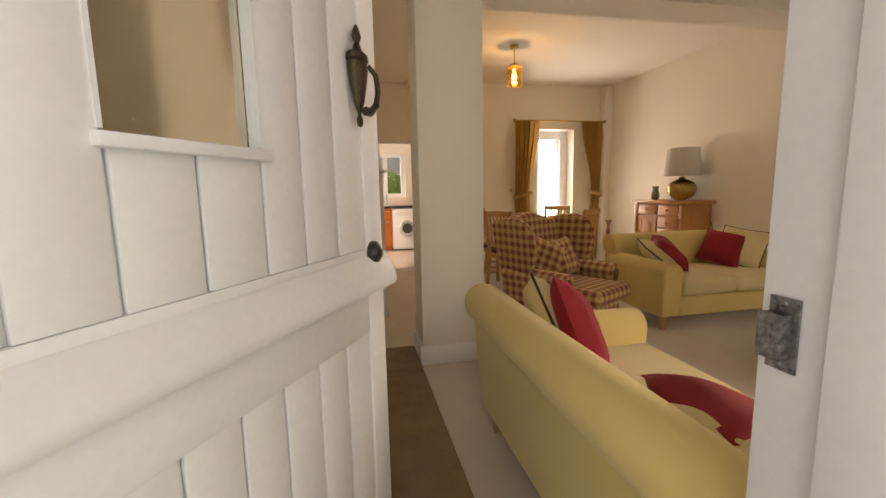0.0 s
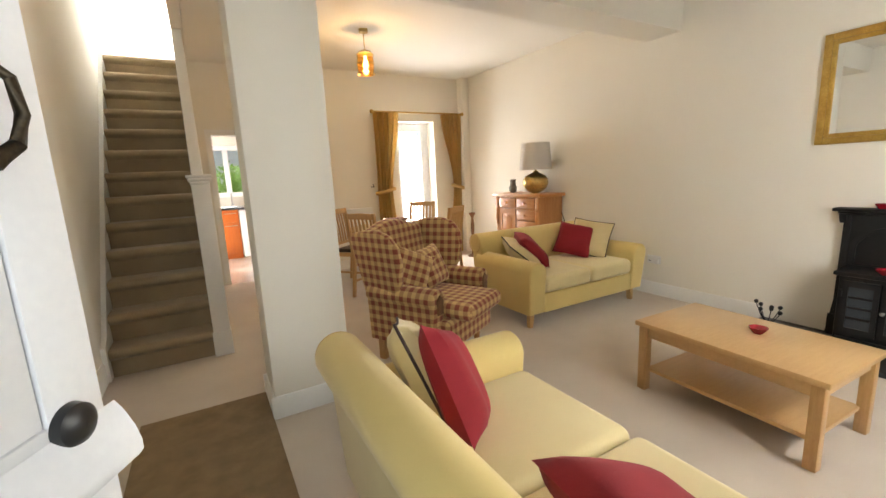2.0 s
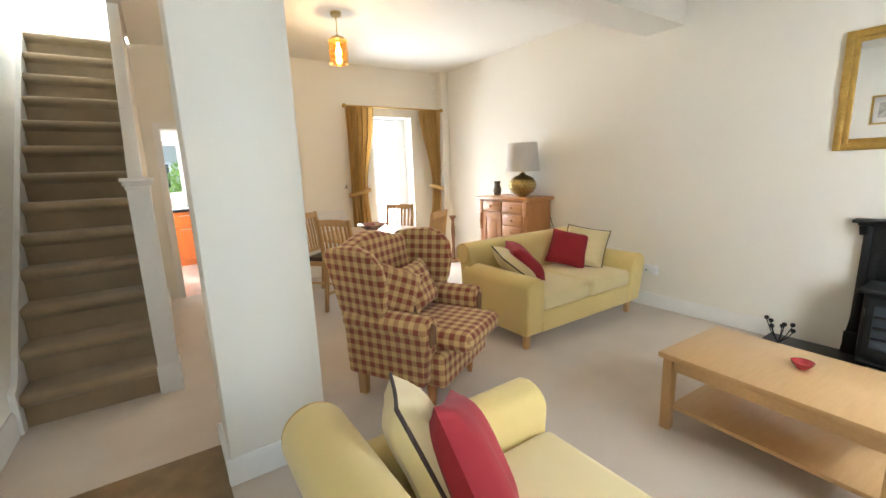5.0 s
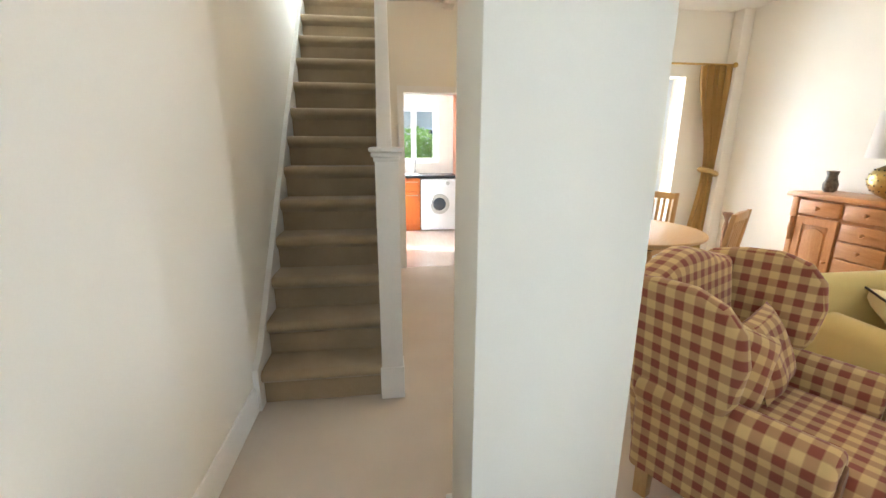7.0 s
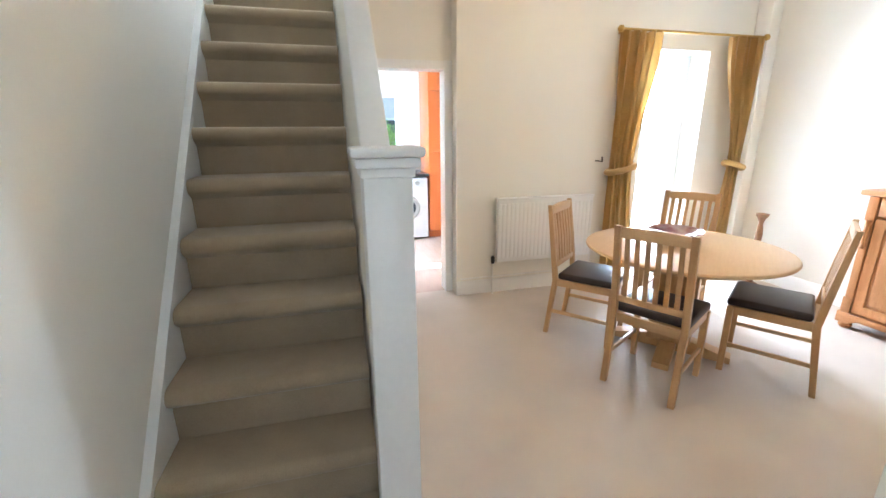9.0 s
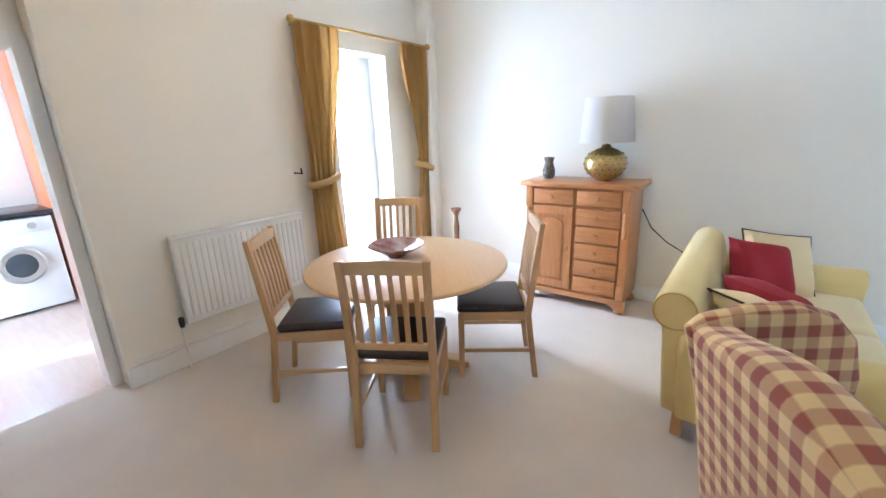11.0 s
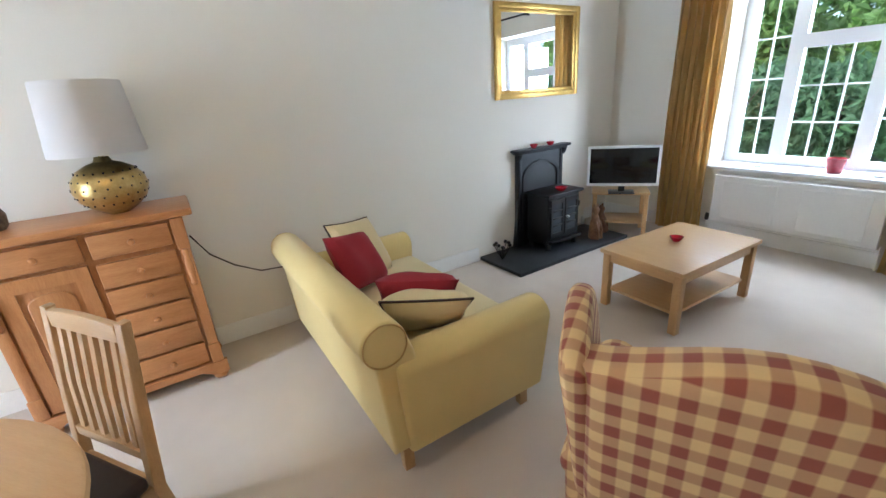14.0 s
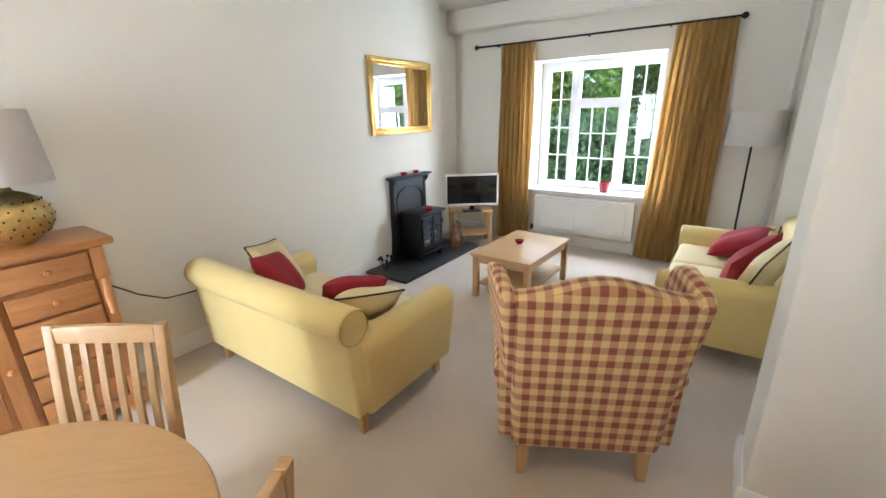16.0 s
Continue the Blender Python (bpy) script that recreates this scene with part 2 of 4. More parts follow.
    turn = {"z": Matrix(), "x": Matrix.Rotation(radians(90), 4, "Y"), "y": Matrix.Rotation(radians(-90), 4, "X")}[axis]
    bmesh.ops.transform(b, matrix=Matrix.Translation(centre) @ turn, verts=b.verts)
    bmesh.ops.recalc_face_normals(b, faces=b.faces)
    return join(bm, b)


def tube(points, r, seg=8, bm=None, closed=False):
    """A round bar along a line of points; r may be a list."""
    b = bmesh.new()
    pts = [Vector(p) for p in points]
    rings = []
    for i, p in enumerate(pts):
        if closed:
            d = pts[(i + 1) % len(pts)] - pts[i - 1]
        else:
            d = pts[min(i + 1, len(pts) - 1)] - pts[max(i - 1, 0)]
        q = d.to_track_quat("Z", "Y") if d.length > 1e-9 else Euler((0, 0, 0)).to_quaternion()
        rad = r[i] if isinstance(r, (list, tuple)) else r
        u = q @ Vector((1, 0, 0))
        w = q @ Vector((0, 1, 0))
        rings.append([b.verts.new(p + rad * (math.cos(a) * u + math.sin(a) * w)) for a in (2 * math.pi * k / seg for k in range(seg))])
    n = len(rings)
    for i in range(n if closed else n - 1):
        p, q = rings[i], rings[(i + 1) % n]
        off = min(range(seg), key=lambda o: (p[0].co - q[o].co).length)
        for k in range(seg):
            b.faces.new((p[k], p[(k + 1) % seg], q[(k + 1 + off) % seg], q[(k + off) % seg]))
    if not closed:
        b.faces.new(rings[0][::-1])
        b.faces.new(rings[-1])
    bmesh.ops.recalc_face_normals(b, faces=b.faces)
    return join(bm, b)


def extrude(points, axis, a, c, bevel=0.0, seg=3, bm=None):
    """A flat outline pushed along an axis from a to c. Outline pairs: (y, z) for x, (x, z) for y, (x, y) for z."""
    b = bmesh.new()
    place = {"x": lambda p, k: (k, p[0], p[1]), "y": lambda p, k: (p[0], k, p[1]), "z": lambda p, k: (p[0], p[1], k)}[axis]
    lo = [b.verts.new(place(p, a)) for p in points]
    hi = [b.verts.new(place(p, c)) for p in points]
    b.faces.new(lo)
    b.faces.new(hi[::-1])
    n = len(points)
    for i in range(n):
        b.faces.new((lo[i], hi[i], hi[(i + 1) % n], lo[(i + 1) % n]))
    bmesh.ops.recalc_face_normals(b, faces=b.faces)
    if bevel:
        ends = [e for e in b.edges if abs(e.verts[0].co[{"x": 0, "y": 1, "z": 2}[axis]] - e.verts[1].co[{"x": 0, "y": 1, "z": 2}[axis]]) < 1e-6]
        bmesh.ops.bevel(b, geom=ends, offset=bevel, segments=seg, profile=0.5, affect="EDGES")
    return join(bm, b)


def arc(cx, cz, r, a0, a1, n=8, rz=None):
    rz = rz or r
    return [(cx + r * math.cos(radians(a0 + (a1 - a0) * i / n)), cz + rz * math.sin(radians(a0 + (a1 - a0) * i / n))) for i in range(n + 1)]


def finish(bm, name, material):
    """A mesh with its sides unfolded at true size, smooth where it is round."""
    uv = bm.loops.layers.uv.verify()
    bm.normal_update()
    for f in bm.faces:
        n = [abs(c) for c in f.normal]
        k = n.index(max(n))
        i, j = {0: (1, 2), 1: (0, 2), 2: (0, 1)}[k]
        for lp in f.loops:
            lp[uv].uv = (lp.vert.co[i], lp.vert.co[j])
        f.smooth = True
    for e in bm.edges:
        if len(e.link_faces) == 2 and e.calc_face_angle(0) > radians(38):
            e.smooth = False
    me = bpy.data.meshes.new(name)
    bm.to_mesh(me)
    bm.free()
    me.materials.append(material)
    return me


def part(name, bm, material, parent, label=""):
    ob = new(name, finish(bm, name, material))
    ob.parent = parent
    if label:
        ob["label"] = label
    return ob


def part_at(name, bm, material, parent, m, label=""):
    ob = part(name, bm, material, parent, label)
    ob.matrix_basis = m
    return ob


def thing(name, m, label, category, group=""):
    ob = new(name)
    ob.empty_display_size = 0.1
    ob.matrix_basis = m
    return tagged(ob, label, category, group)


def solid(name, bm, material, label, category, kind="", m=None, group=""):
    ob = new(name, finish(bm, name, material))
    if m is not None:
        ob.matrix_basis = m
    return tagged(ob, label, category, group, kind)


def structure(name, bm, material, label, category):
    return solid(name, bm, material, label, category, "structure")


def boxes(*rows):
    bm = bmesh.new()
    for r in rows:
        box(*r, bm=bm)
    return bm


# ---------------------------------------------------------------- the shell
WX, WY, CZ = 4.66, 7.95, 2.86        # east wall, dining wall, ceiling
LX = -0.085                           # hall wall
structure("floor", box(-0.4, 1.30, -0.2, 5.1, 8.10, 0.0), M_CARPET, "beige fitted carpet through hall and living room", "carpet")
structure("kitchen_floor", box(-0.4, 8.10, -0.2, 3.2, 10.9, -0.006), M_KFLOOR, "pale glossy laminate kitchen floor", "floor")
structure("wall_west", boxes((LX - 0.25, 1.87, 0, LX, 9.3, 5.3)), M_WALL, "cream painted hall wall running up the stairs", "wall")
structure("wall_east", boxes((WX, 1.96, 0, WX + 0.5, 8.3, 3.2), (4.86, 1.0, 0, 5.16, 1.96, 3.2)), M_WALL, "cream painted chimney wall with an alcove", "wall")
structure("wall_south", boxes((1.15, 1.0, 0, 2.30, 1.30, 3.2), (3.74, 1.0, 0, 4.86, 1.30, 3.2), (2.30, 1.0, 0, 3.74, 1.30, 0.66), (2.30, 1.0, 2.21, 3.74, 1.30, 3.2)),
          M_WALL, "cream painted front wall with a wide window", "wall")
structure("window_head_beam", box(1.21, 1.303, 2.62, 4.857, 1.50, CZ - 0.003, 0.006), M_WALL, "boxed beam over the front window", "beam")
structure("wall_porch", boxes((0.95, 1.30, 0, 1.21, 1.62, 3.2), (0.95, 1.62, 0, 1.21, 1.873, 3.2), (LX, 1.72, 2.06, 0.95, 1.873, 3.2)), M_WALL, "cream painted wall beside the front door", "wall")
structure("wall_north", boxes((1.57, WY, 0, 3.40, 8.30, 3.2), (4.06, WY, 0, WX, 8.30, 3.2), (3.40, WY, 2.18, 4.06, 8.30, 3.2), (1.57, 8.30, 0, 3.2, 8.32, 3.2)),
          M_WALL, "cream painted dining wall with a glazed door opening", "wall")
structure("pipe_boxing", box(4.53, 7.80, 0, WX - 0.002, WY - 0.002, CZ, 0.006), M_WALL, "painted pipe boxing in the corner", "boxing")
structure("wall_kitchen_door", boxes((0.60, 8.10, 0, 0.80, 8.22, 2.85), (0.80, 8.10, 2.041, 1.568, 8.22, 3.0)), M_WALL, "cream wall round the kitchen doorway", "wall")
structure("ceiling", boxes((0.72, 1.0, CZ, 5.1, 8.3, CZ + 0.15), (LX, 1.72, CZ, 0.72, 6.12, CZ + 0.15)), M_CEIL, "white painted ceiling", "ceiling")
structure("ceiling_beam", boxes((1.335, 4.275, 2.53, WX, 4.62, CZ - 0.002), (LX, 4.275, 2.53, 0.885, 4.62, CZ - 0.002)), M_WALL, "deep painted beam across the room", "beam")
structure("pillar", box(0.885, 4.275, 0, 1.335, 4.62, CZ - 0.002, 0.008), M_WALL, "square cream plastered pillar under the beam", "pillar")
structure("stairwell_wall", boxes((0.62, 6.12, CZ + 0.002, 0.715, 7.9, 5.3), (LX, 6.02, CZ + 0.152, 0.715, 6.12, 5.3)), M_WALL, "cream stairwell walls above the ceiling", "wall")
structure("landing_floor", box(LX, 7.93, 2.62, 0.60, 9.2, 2.768), M_STAIR, "taupe carpet on the landing", "carpet")
# the opening on the right is unseen, added for the landing lamp
structure("landing_wall", boxes((LX, 9.2, 2.6, 1.5, 9.3, 5.3), (1.3, 7.9, 2.8, 1.4, 9.2, 3.1), (1.3, 7.9, 4.4, 1.4, 9.2, 5.3), (0.715, 7.8, 2.87, 1.3, 7.9, 5.3)), M_WALL, "cream landing walls", "wall")
structure("landing_ceiling", box(LX - 0.2, 6.0, 5.3, 1.5, 9.3, 5.4), M_CEIL, "white landing ceiling", "ceiling")
# kitchen shell
structure("kitchen_wall_north", boxes((-0.4, 10.8, 0, 0.72, 11.0, 2.6), (1.58, 10.8, 0, 3.2, 11.0, 2.6), (0.72, 10.8, 0, 1.58, 11.0, 1.10), (0.72, 10.8, 2.06, 1.58, 11.0, 2.6)), M_WALL, "pale kitchen wall with a window", "wall")
# west side has an added gap where the kitchen fill lamp stands
structure("kitchen_wall_side", boxes((2.5, 8.32, 0, 2.6, 10.8, 2.6), (-0.4, 8.22, 0, -0.3, 8.7, 2.6), (-0.4, 9.6, 0, -0.3, 10.8, 2.6), (-0.4, 8.7, 2.1, -0.3, 9.6, 2.6)), M_WALL, "pale kitchen side walls", "wall")
structure("kitchen_ceiling", box(-0.4, 8.22, 2.5, 3.2, 11.0, 2.6), M_CEIL, "white kitchen ceiling", "ceiling")


def skirting(x0, y0, x1, y1, nx, ny, h=0.13, t=0.018):
    """A run of skirting board whose face looks along (nx, ny), with a sloped top edge."""
    run = Vector((x1 - x0, y1 - y0, 0))
    prof = [(0, 0), (t, 0), (t, h - 0.02), (t * 0.45, h), (0, h)]
    bm = extrude(prof, "x", 0, run.length)
    ang = math.atan2(run.y, run.x)
    m = Matrix.Translation((x0, y0, 0)) @ Matrix.Rotation(ang, 4, "Z")
    side = Matrix.Rotation(-ang, 4, "Z") @ Vector((nx, ny, 0))
    if side.y < 0:
        bmesh.ops.scale(bm, vec=(1, -1, 1), verts=bm.verts)
        bmesh.ops.reverse_faces(bm, faces=bm.faces)
    bmesh.ops.transform(bm, matrix=m, verts=bm.verts)
    return structure("baseboard", bm, M_TRIM, "white painted skirting board", "skirting")


skirting(WX, 3.46, WX, 7.8, -1, 0)
skirting(WX, 1.96, WX, 2.0, -1, 0)
skirting(4.86, 1.32, 4.86, 1.96, -1, 0)
skirting(1.23, 1.30, 4.84, 1.30, 0, 1)
skirting(1.57, WY, 3.40, WY, 0, -1)
skirting(4.06, WY, 4.53, WY, 0, -1)
skirting(LX, 1.92, LX, 5.47, 1, 0, 0.15)
skirting(1.21, 1.32, 1.21, 1.87, 1, 0)
for a in ((0.865, 4.275, 1.355, 4.275, 0, -1), (0.865, 4.62, 1.355, 4.62, 0, 1), (0.885, 4.275, 0.885, 4.62, -1, 0), (1.335, 4.275, 1.335, 4.62, 1, 0)):
    skirting(*a)
skirting(0.694, 5.62, 0.694, 8.07, 1, 0)

# ---------------------------------------------------------------- staircase
RISE, GO, SY = 0.213, 0.187, 5.50
stairs = thing("staircase", pose(0, 0, 0), "steep enclosed staircase with taupe fitted carpet and white woodwork", "stairs")
for i in range(13):
    y0, z1 = SY + i * GO, (i + 1) * RISE
    nose = arc(y0 + 0.004, z1 - 0.034, 0.034, 235, 90, 8)
    prof = [(y0 + 0.02, z1 - RISE - 0.02 if i else 0.0), (y0 + 0.016, z1 - 0.085)] + nose + [(y0 + GO + 0.03, z1), (y0 + GO + 0.03, z1 - RISE - 0.02 if i else 0.0)]
    part("step", extrude(prof, "x", LX + 0.035, 0.618), M_STAIR, stairs)
slope = RISE / GO
part("wall_string", extrude([(SY - 0.06, 0.0), (SY - 0.06, 0.25), (SY + 0.04, 0.30), (7.93, 0.30 + slope * 2.39), (7.93, 2.45), (SY + 0.1, 0)], "x", LX + 0.002, LX + 0.034), M_TRIM, stairs, "white painted wall string")
part("balustrade_panel", extrude([(5.60, 0), (5.60, 1.34), (6.93, 1.34 + slope * 1.33), (8.10, CZ - 0.004), (8.10, 0)], "x", 0.628, 0.694), M_WALL, stairs, "solid plastered side wall under a sloping rail")
newel = part("newel_post", box(0.612, 5.475, 0, 0.732, 5.597, 1.36, 0.004), M_TRIM, stairs, "square white newel post")
part("newel_plinth", box(0.604, 5.467, 0, 0.740, 5.604, 0.20, 0.006), M_TRIM, newel)
bm = box(0.606, 5.468, 1.352, 0.738, 5.604, 1.375, 0.004)
box(0.594, 5.456, 1.375, 0.750, 5.616, 1.400, 0.008, bm=bm)
box(0.584, 5.446, 1.400, 0.760, 5.626, 1.424, 0.008, bm=bm)
part("newel_cap", bm, M_TRIM, newel)
part("sloping_rail", extrude([(5.60, 1.342), (5.60, 1.375), (6.90, 1.375 + slope * 1.30), (6.90, 1.342 + slope * 1.30)], "x", 0.620, 0.702, 0.006), M_TRIM, stairs)
landing_door = thing("landing_door", pose(0.02, 9.19, 2.768), "white painted landing door with a small knob", "door")
part("leaf", box(0, -0.04, 0, 0.62, 0, 1.98, 0.004), M_TRIM, landing_door)
for x0 in (0.09, 0.34):
    part("panel", box(x0, -0.052, 0.25, x0 + 0.19, -0.041, 0.9, 0.006), M_TRIM, landing_door)
    part("panel", box(x0, -0.052, 1.05, x0 + 0.19, -0.041, 1.85, 0.006), M_TRIM, landing_door)
part("knob", lathe([(0.01, 0), (0.01, 0.03), (0.026, 0.045), (0.02, 0.06), (0, 0.064)], 16, (0.56, -0.04, 0.98), axis="y"), M_BRONZE, landing_door)

# ---------------------------------------------------------------- kitchen doorway and kitchen
bm = boxes((0.80, 8.072, 0, 0.87, 8.235, 2.04), (1.50, 8.072, 0, 1.566, 8.235, 2.04), (0.87, 8.074, 1.97, 1.50, 8.233, 2.038))
structure("door_trim", bm, M_TRIM, "white painted kitchen door frame", "door frame")


def kitchen_unit(x0, x1, y, z0, z1, rows, label):
    u = thing("kitchen_cabinet", pose(x0, y, z0), label, "cabinet", "kitchen units")
    w, h = x1 - x0, z1 - z0
    part("body", box(0.002, 0.02, 0.0, w - 0.002, 0.58, h, 0.002), M_ORANGE, u)
    for a, c in rows:
        d = part("door", box(0.004, 0, a * h + 0.003, w - 0.004, 0.019, c * h - 0.003, 0.003), M_ORANGE, u)
        hz = c * h - 0.06
        bm = tube([(w * 0.6, 0.002, hz), (w * 0.6, -0.03, hz), (w * 0.92, -0.03, hz), (w * 0.92, 0.002, hz)], 0.006)
        part("handle", bm, M_STEEL, d, "steel bar handle")
    return u


kitchen_unit(0.62, 1.205, 10.19, 0.1, 0.885, ((0.0, 0.72), (0.72, 1.0)), "orange wood base unit under the worktop")
kitchen_unit(0.02, 0.61, 10.19, 0.1, 0.885, ((0.0, 1.0),), "orange wood base unit under the worktop")
kitchen_unit(1.83, 2.42, 10.19, 0.1, 2.32, ((0.0, 0.5), (0.5, 0.86), (0.86, 1.0)), "tall orange wood larder unit")
structure("plinth", boxes((0.02, 10.25, 0, 1.2, 10.27, 0.1), (1.83, 10.25, 0, 2.42, 10.27, 0.1)), M_ORANGE, "orange kitchen plinth", "plinth")
solid("worktop", box(-0.1, 10.16, 0.886, 1.825, 10.79, 0.925, 0.006), M_WORK, "dark speckled kitchen worktop", "worktop")
wm = thing("washing_machine", pose(1.215, 10.165, 0), "white front-loading washing machine under the worktop", "washing machine")
part("cabinet", box(0.0, 0.01, 0.02, 0.59, 0.58, 0.87, 0.012), M_WHITEP, wm)
part("control_panel", box(0.01, 0.0, 0.74, 0.58, 0.012, 0.86, 0.004), M_WHITEP, wm)
port = part("porthole", lathe([(0.15, 0), (0.17, -0.02), (0.15, -0.035), (0.12, -0.03)], 32, (0.30, 0.005, 0.46), axis="y"), M_STEEL, wm, "steel ring of the door")
part("window_bowl", lathe([(0.125, 0), (0.118, -0.022), (0.09, -0.03), (0, -0.034)], 32, (0.30, 0.0, 0.46), axis="y"), M_DARKGL, port)
part("dial", lathe([(0.03, 0), (0.03, -0.018), (0, -0.02)], 20, (0.44, 0.0, 0.80), axis="y"), M_STEEL, wm)
part("soap_drawer", box(0.03, -0.005, 0.76, 0.19, 0.002, 0.84, 0.003), M_WHITEP, wm)
tap = thing("kitchen_tap", pose(1.15, 10.66, 0.925), "chrome kitchen tap at the sink", "tap")
part("spout", tube([(0, 0, 0), (0, 0, 0.18), (0, -0.03, 0.23), (0, -0.1, 0.24), (0, -0.14, 0.2)], 0.011), M_STEEL, tap)
part("base", lathe([(0.025, 0), (0.025, 0.03), (0.012, 0.05)], 16), M_STEEL, tap)
sink = solid("sink", box(0.75, 10.28, 0.926, 1.2, 10.62, 0.934, 0.003), M_STEEL, "steel sink drainer set in the worktop", "sink")


def window_unit(name, m, w, h, lights, label, depth=0.06, bar=0.05):
    """A framed window in its own plane, x across, z up; lights: (x0, x1, z0, z1, columns, rows, opens)."""
    win = thing(name, m, label, "window")
    win["kind"] = "structure"
    part("window_frame", boxes((0, 0, 0, bar, depth, h), (w - bar, 0, 0, w, depth, h), (bar, 0, 0, w - bar, depth, bar), (bar, 0, h - bar, w - bar, depth, h)), M_UPVC, win)
    for x0, x1, z0, z1, cols, rows, s in lights:
        sash = part("sash", boxes((x0, -0.012, z0, x0 + s, depth, z1), (x1 - s, -0.012, z0, x1, depth, z1), (x0 + s, -0.012, z0, x1 - s, depth, z0 + s), (x0 + s, -0.012, z1 - s, x1 - s, depth, z1)), M_UPVC, win)
        pane = part("pane", box(x0 + s, depth * 0.45, z0 + s, x1 - s, depth * 0.55, z1 - s), M_GLASS, sash)
        pane.visible_shadow = False
        for i in range(1, cols):
            x = x0 + s + (x1 - x0 - 2 * s) * i / cols
            part("glazing_bar", box(x - 0.007, depth * 0.38, z0 + s, x + 0.007, depth * 0.62, z1 - s), M_UPVC, sash)
        for i in range(1, rows):
            z = z0 + s + (z1 - z0 - 2 * s) * i / rows
            part("glazing_bar", box(x0 + s, depth * 0.37, z - 0.007, x1 - s, depth * 0.63, z + 0.007), M_UPVC, sash)
    return win


window_unit("window_kitchen", pose(0.72, 10.88, 1.10), 0.86, 0.96, ((0.04, 0.43, 0.04, 0.92, 1, 1, 0.045), (0.43, 0.82, 0.04, 0.92, 1, 1, 0.045)), "white framed kitchen window over the sink")
window_unit("window_front", pose(3.74, 1.00, 0.66, 0, 0, 180), 1.44, 1.55,
            ((0.05, 0.43, 0.05, 1.50, 2, 4, 0.05), (0.43, 1.01, 0.05, 1.06, 3, 3, 0.055), (0.43, 1.01, 1.06, 1.50, 1, 1, 0.055), (1.01, 1.39, 0.05, 1.50, 2, 4, 0.05)),
            "white framed front window with small panes and a fanlight")
structure("window_sill_board", box(2.305, 1.005, 0.662, 3.735, 1.35, 0.69, 0.008), M_UPVC, "deep white window sill board", "window sill")
door_n = window_unit("door_garden", pose(3.40, 8.18, 0.0), 0.66, 2.18, ((0.05, 0.61, 0.05, 2.13, 1, 1, 0.09),), "white framed full-height glazed garden door", 0.06, 0.05)
part("door_handle", tube([(0.56, -0.012, 1.0), (0.56, -0.05, 1.0), (0.46, -0.05, 1.0)], 0.008), M_WHITEP, door_n)
structure("threshold", box(3.40, 7.955, -0.002, 4.06, 8.178, 0.012), M_UPVC, "white door threshold", "threshold")

# ---------------------------------------------------------------- front door
HX, HY = 0.092, 1.806
door = thing("front_door", Matrix.Translation((HX, HY, 0.012)) @ Matrix.Rotation(radians(59.6), 4, "Z"), "white painted boarded stable door standing open", "door")
SPLIT = 0.972


def door_half(name, z0, z1, joints, hole=None, lip=False):
    """Boards between stiles and rails; the outer face looks along -y."""
    half = part(name, boxes((0.0, 0.012, z0, 0.85, 0.045, z1)) if not hole else boxes(
        (0, 0.012, z0, hole[0], 0.045, z1), (hole[1], 0.012, z0, 0.85, 0.045, z1), (hole[0], 0.012, z0, hole[1], 0.045, hole[2]), (hole[0], 0.012, hole[3], hole[1], 0.045, z1)), M_DOORP, door)
    b0, b1 = z0 + 0.09, z1 - 0.10
    part("stile", box(0, 0, z0, 0.07, 0.0118, z1, 0.002), M_DOORP, half)
    part("stile", box(0.775, 0, z0, 0.85, 0.0118, z1, 0.002), M_DOORP, half)
    part("rail", box(0.07, 0, z0, 0.775, 0.0118, b0, 0.002), M_DOORP, half)
    part("rail", box(0.07, 0, b1, 0.775, 0.0118, z1, 0.002), M_DOORP, half)
    for x0, x1 in zip(joints, joints[1:]):
        if hole and x0 > hole[0] - 0.06 and x1 < hole[1] + 0.06:
            part("board", box(x0 + 0.0025, 0.003, b0, x1 - 0.0025, 0.0117, hole[2] - 0.012, 0.003), M_DOORP, half)
            part("board", box(x0 + 0.0025, 0.003, hole[3] + 0.012, x1 - 0.0025, 0.0117, b1, 0.003), M_DOORP, half)
        else:
            part("board", box(x0 + 0.0025, 0.003, b0, x1 - 0.0025, 0.0117, b1, 0.003), M_DOORP, half)
    return half


lower = door_half("lower_leaf", 0.0, SPLIT - 0.004, (0.07, 0.175, 0.28, 0.38, 0.475, 0.575, 0.675, 0.775))
upper = door_half("upper_leaf", SPLIT + 0.004, 2.03, (0.07, 0.135, 0.235, 0.345, 0.46, 0.56, 0.665, 0.775), hole=(0.235, 0.46, 1.265, 1.74))
prof = [(-0.001, SPLIT - 0.004), (-0.024, SPLIT - 0.004), (-0.030, SPLIT + 0.004), (-0.030, SPLIT + 0.018), (-0.024, SPLIT + 0.040), (-0.012, SPLIT + 0.064), (-0.001, SPLIT + 0.078)]
part("weather_lip", extrude(prof, "x", -0.0, 0.865), M_DOORP, upper, "rounded white drip board")
pane = part("pane", box(0.235, 0.024, 1.265, 0.46, 0.03, 1.74), M_OBSC, upper, "old wavy glass")
pane.visible_shadow = False
part("glazing_bead", boxes((0.229, 0.001, 1.267, 0.2348, 0.022, 1.74), (0.4602, 0.001, 1.267, 0.466, 0.022, 1.74)), M_DOORP, upper)
part("glazing_sill", box(0.222, -0.012, 1.247, 0.475, 0.022, 1.264, 0.004), M_DOORP, upper)
kn = thing("door_knocker", door.matrix_basis @ pose(0.742, 0.0, 1.335) @ Matrix.Diagonal((0.82, 0.82, 0.88, 1)), "aged bronze urn-shaped door knocker", "door knocker")
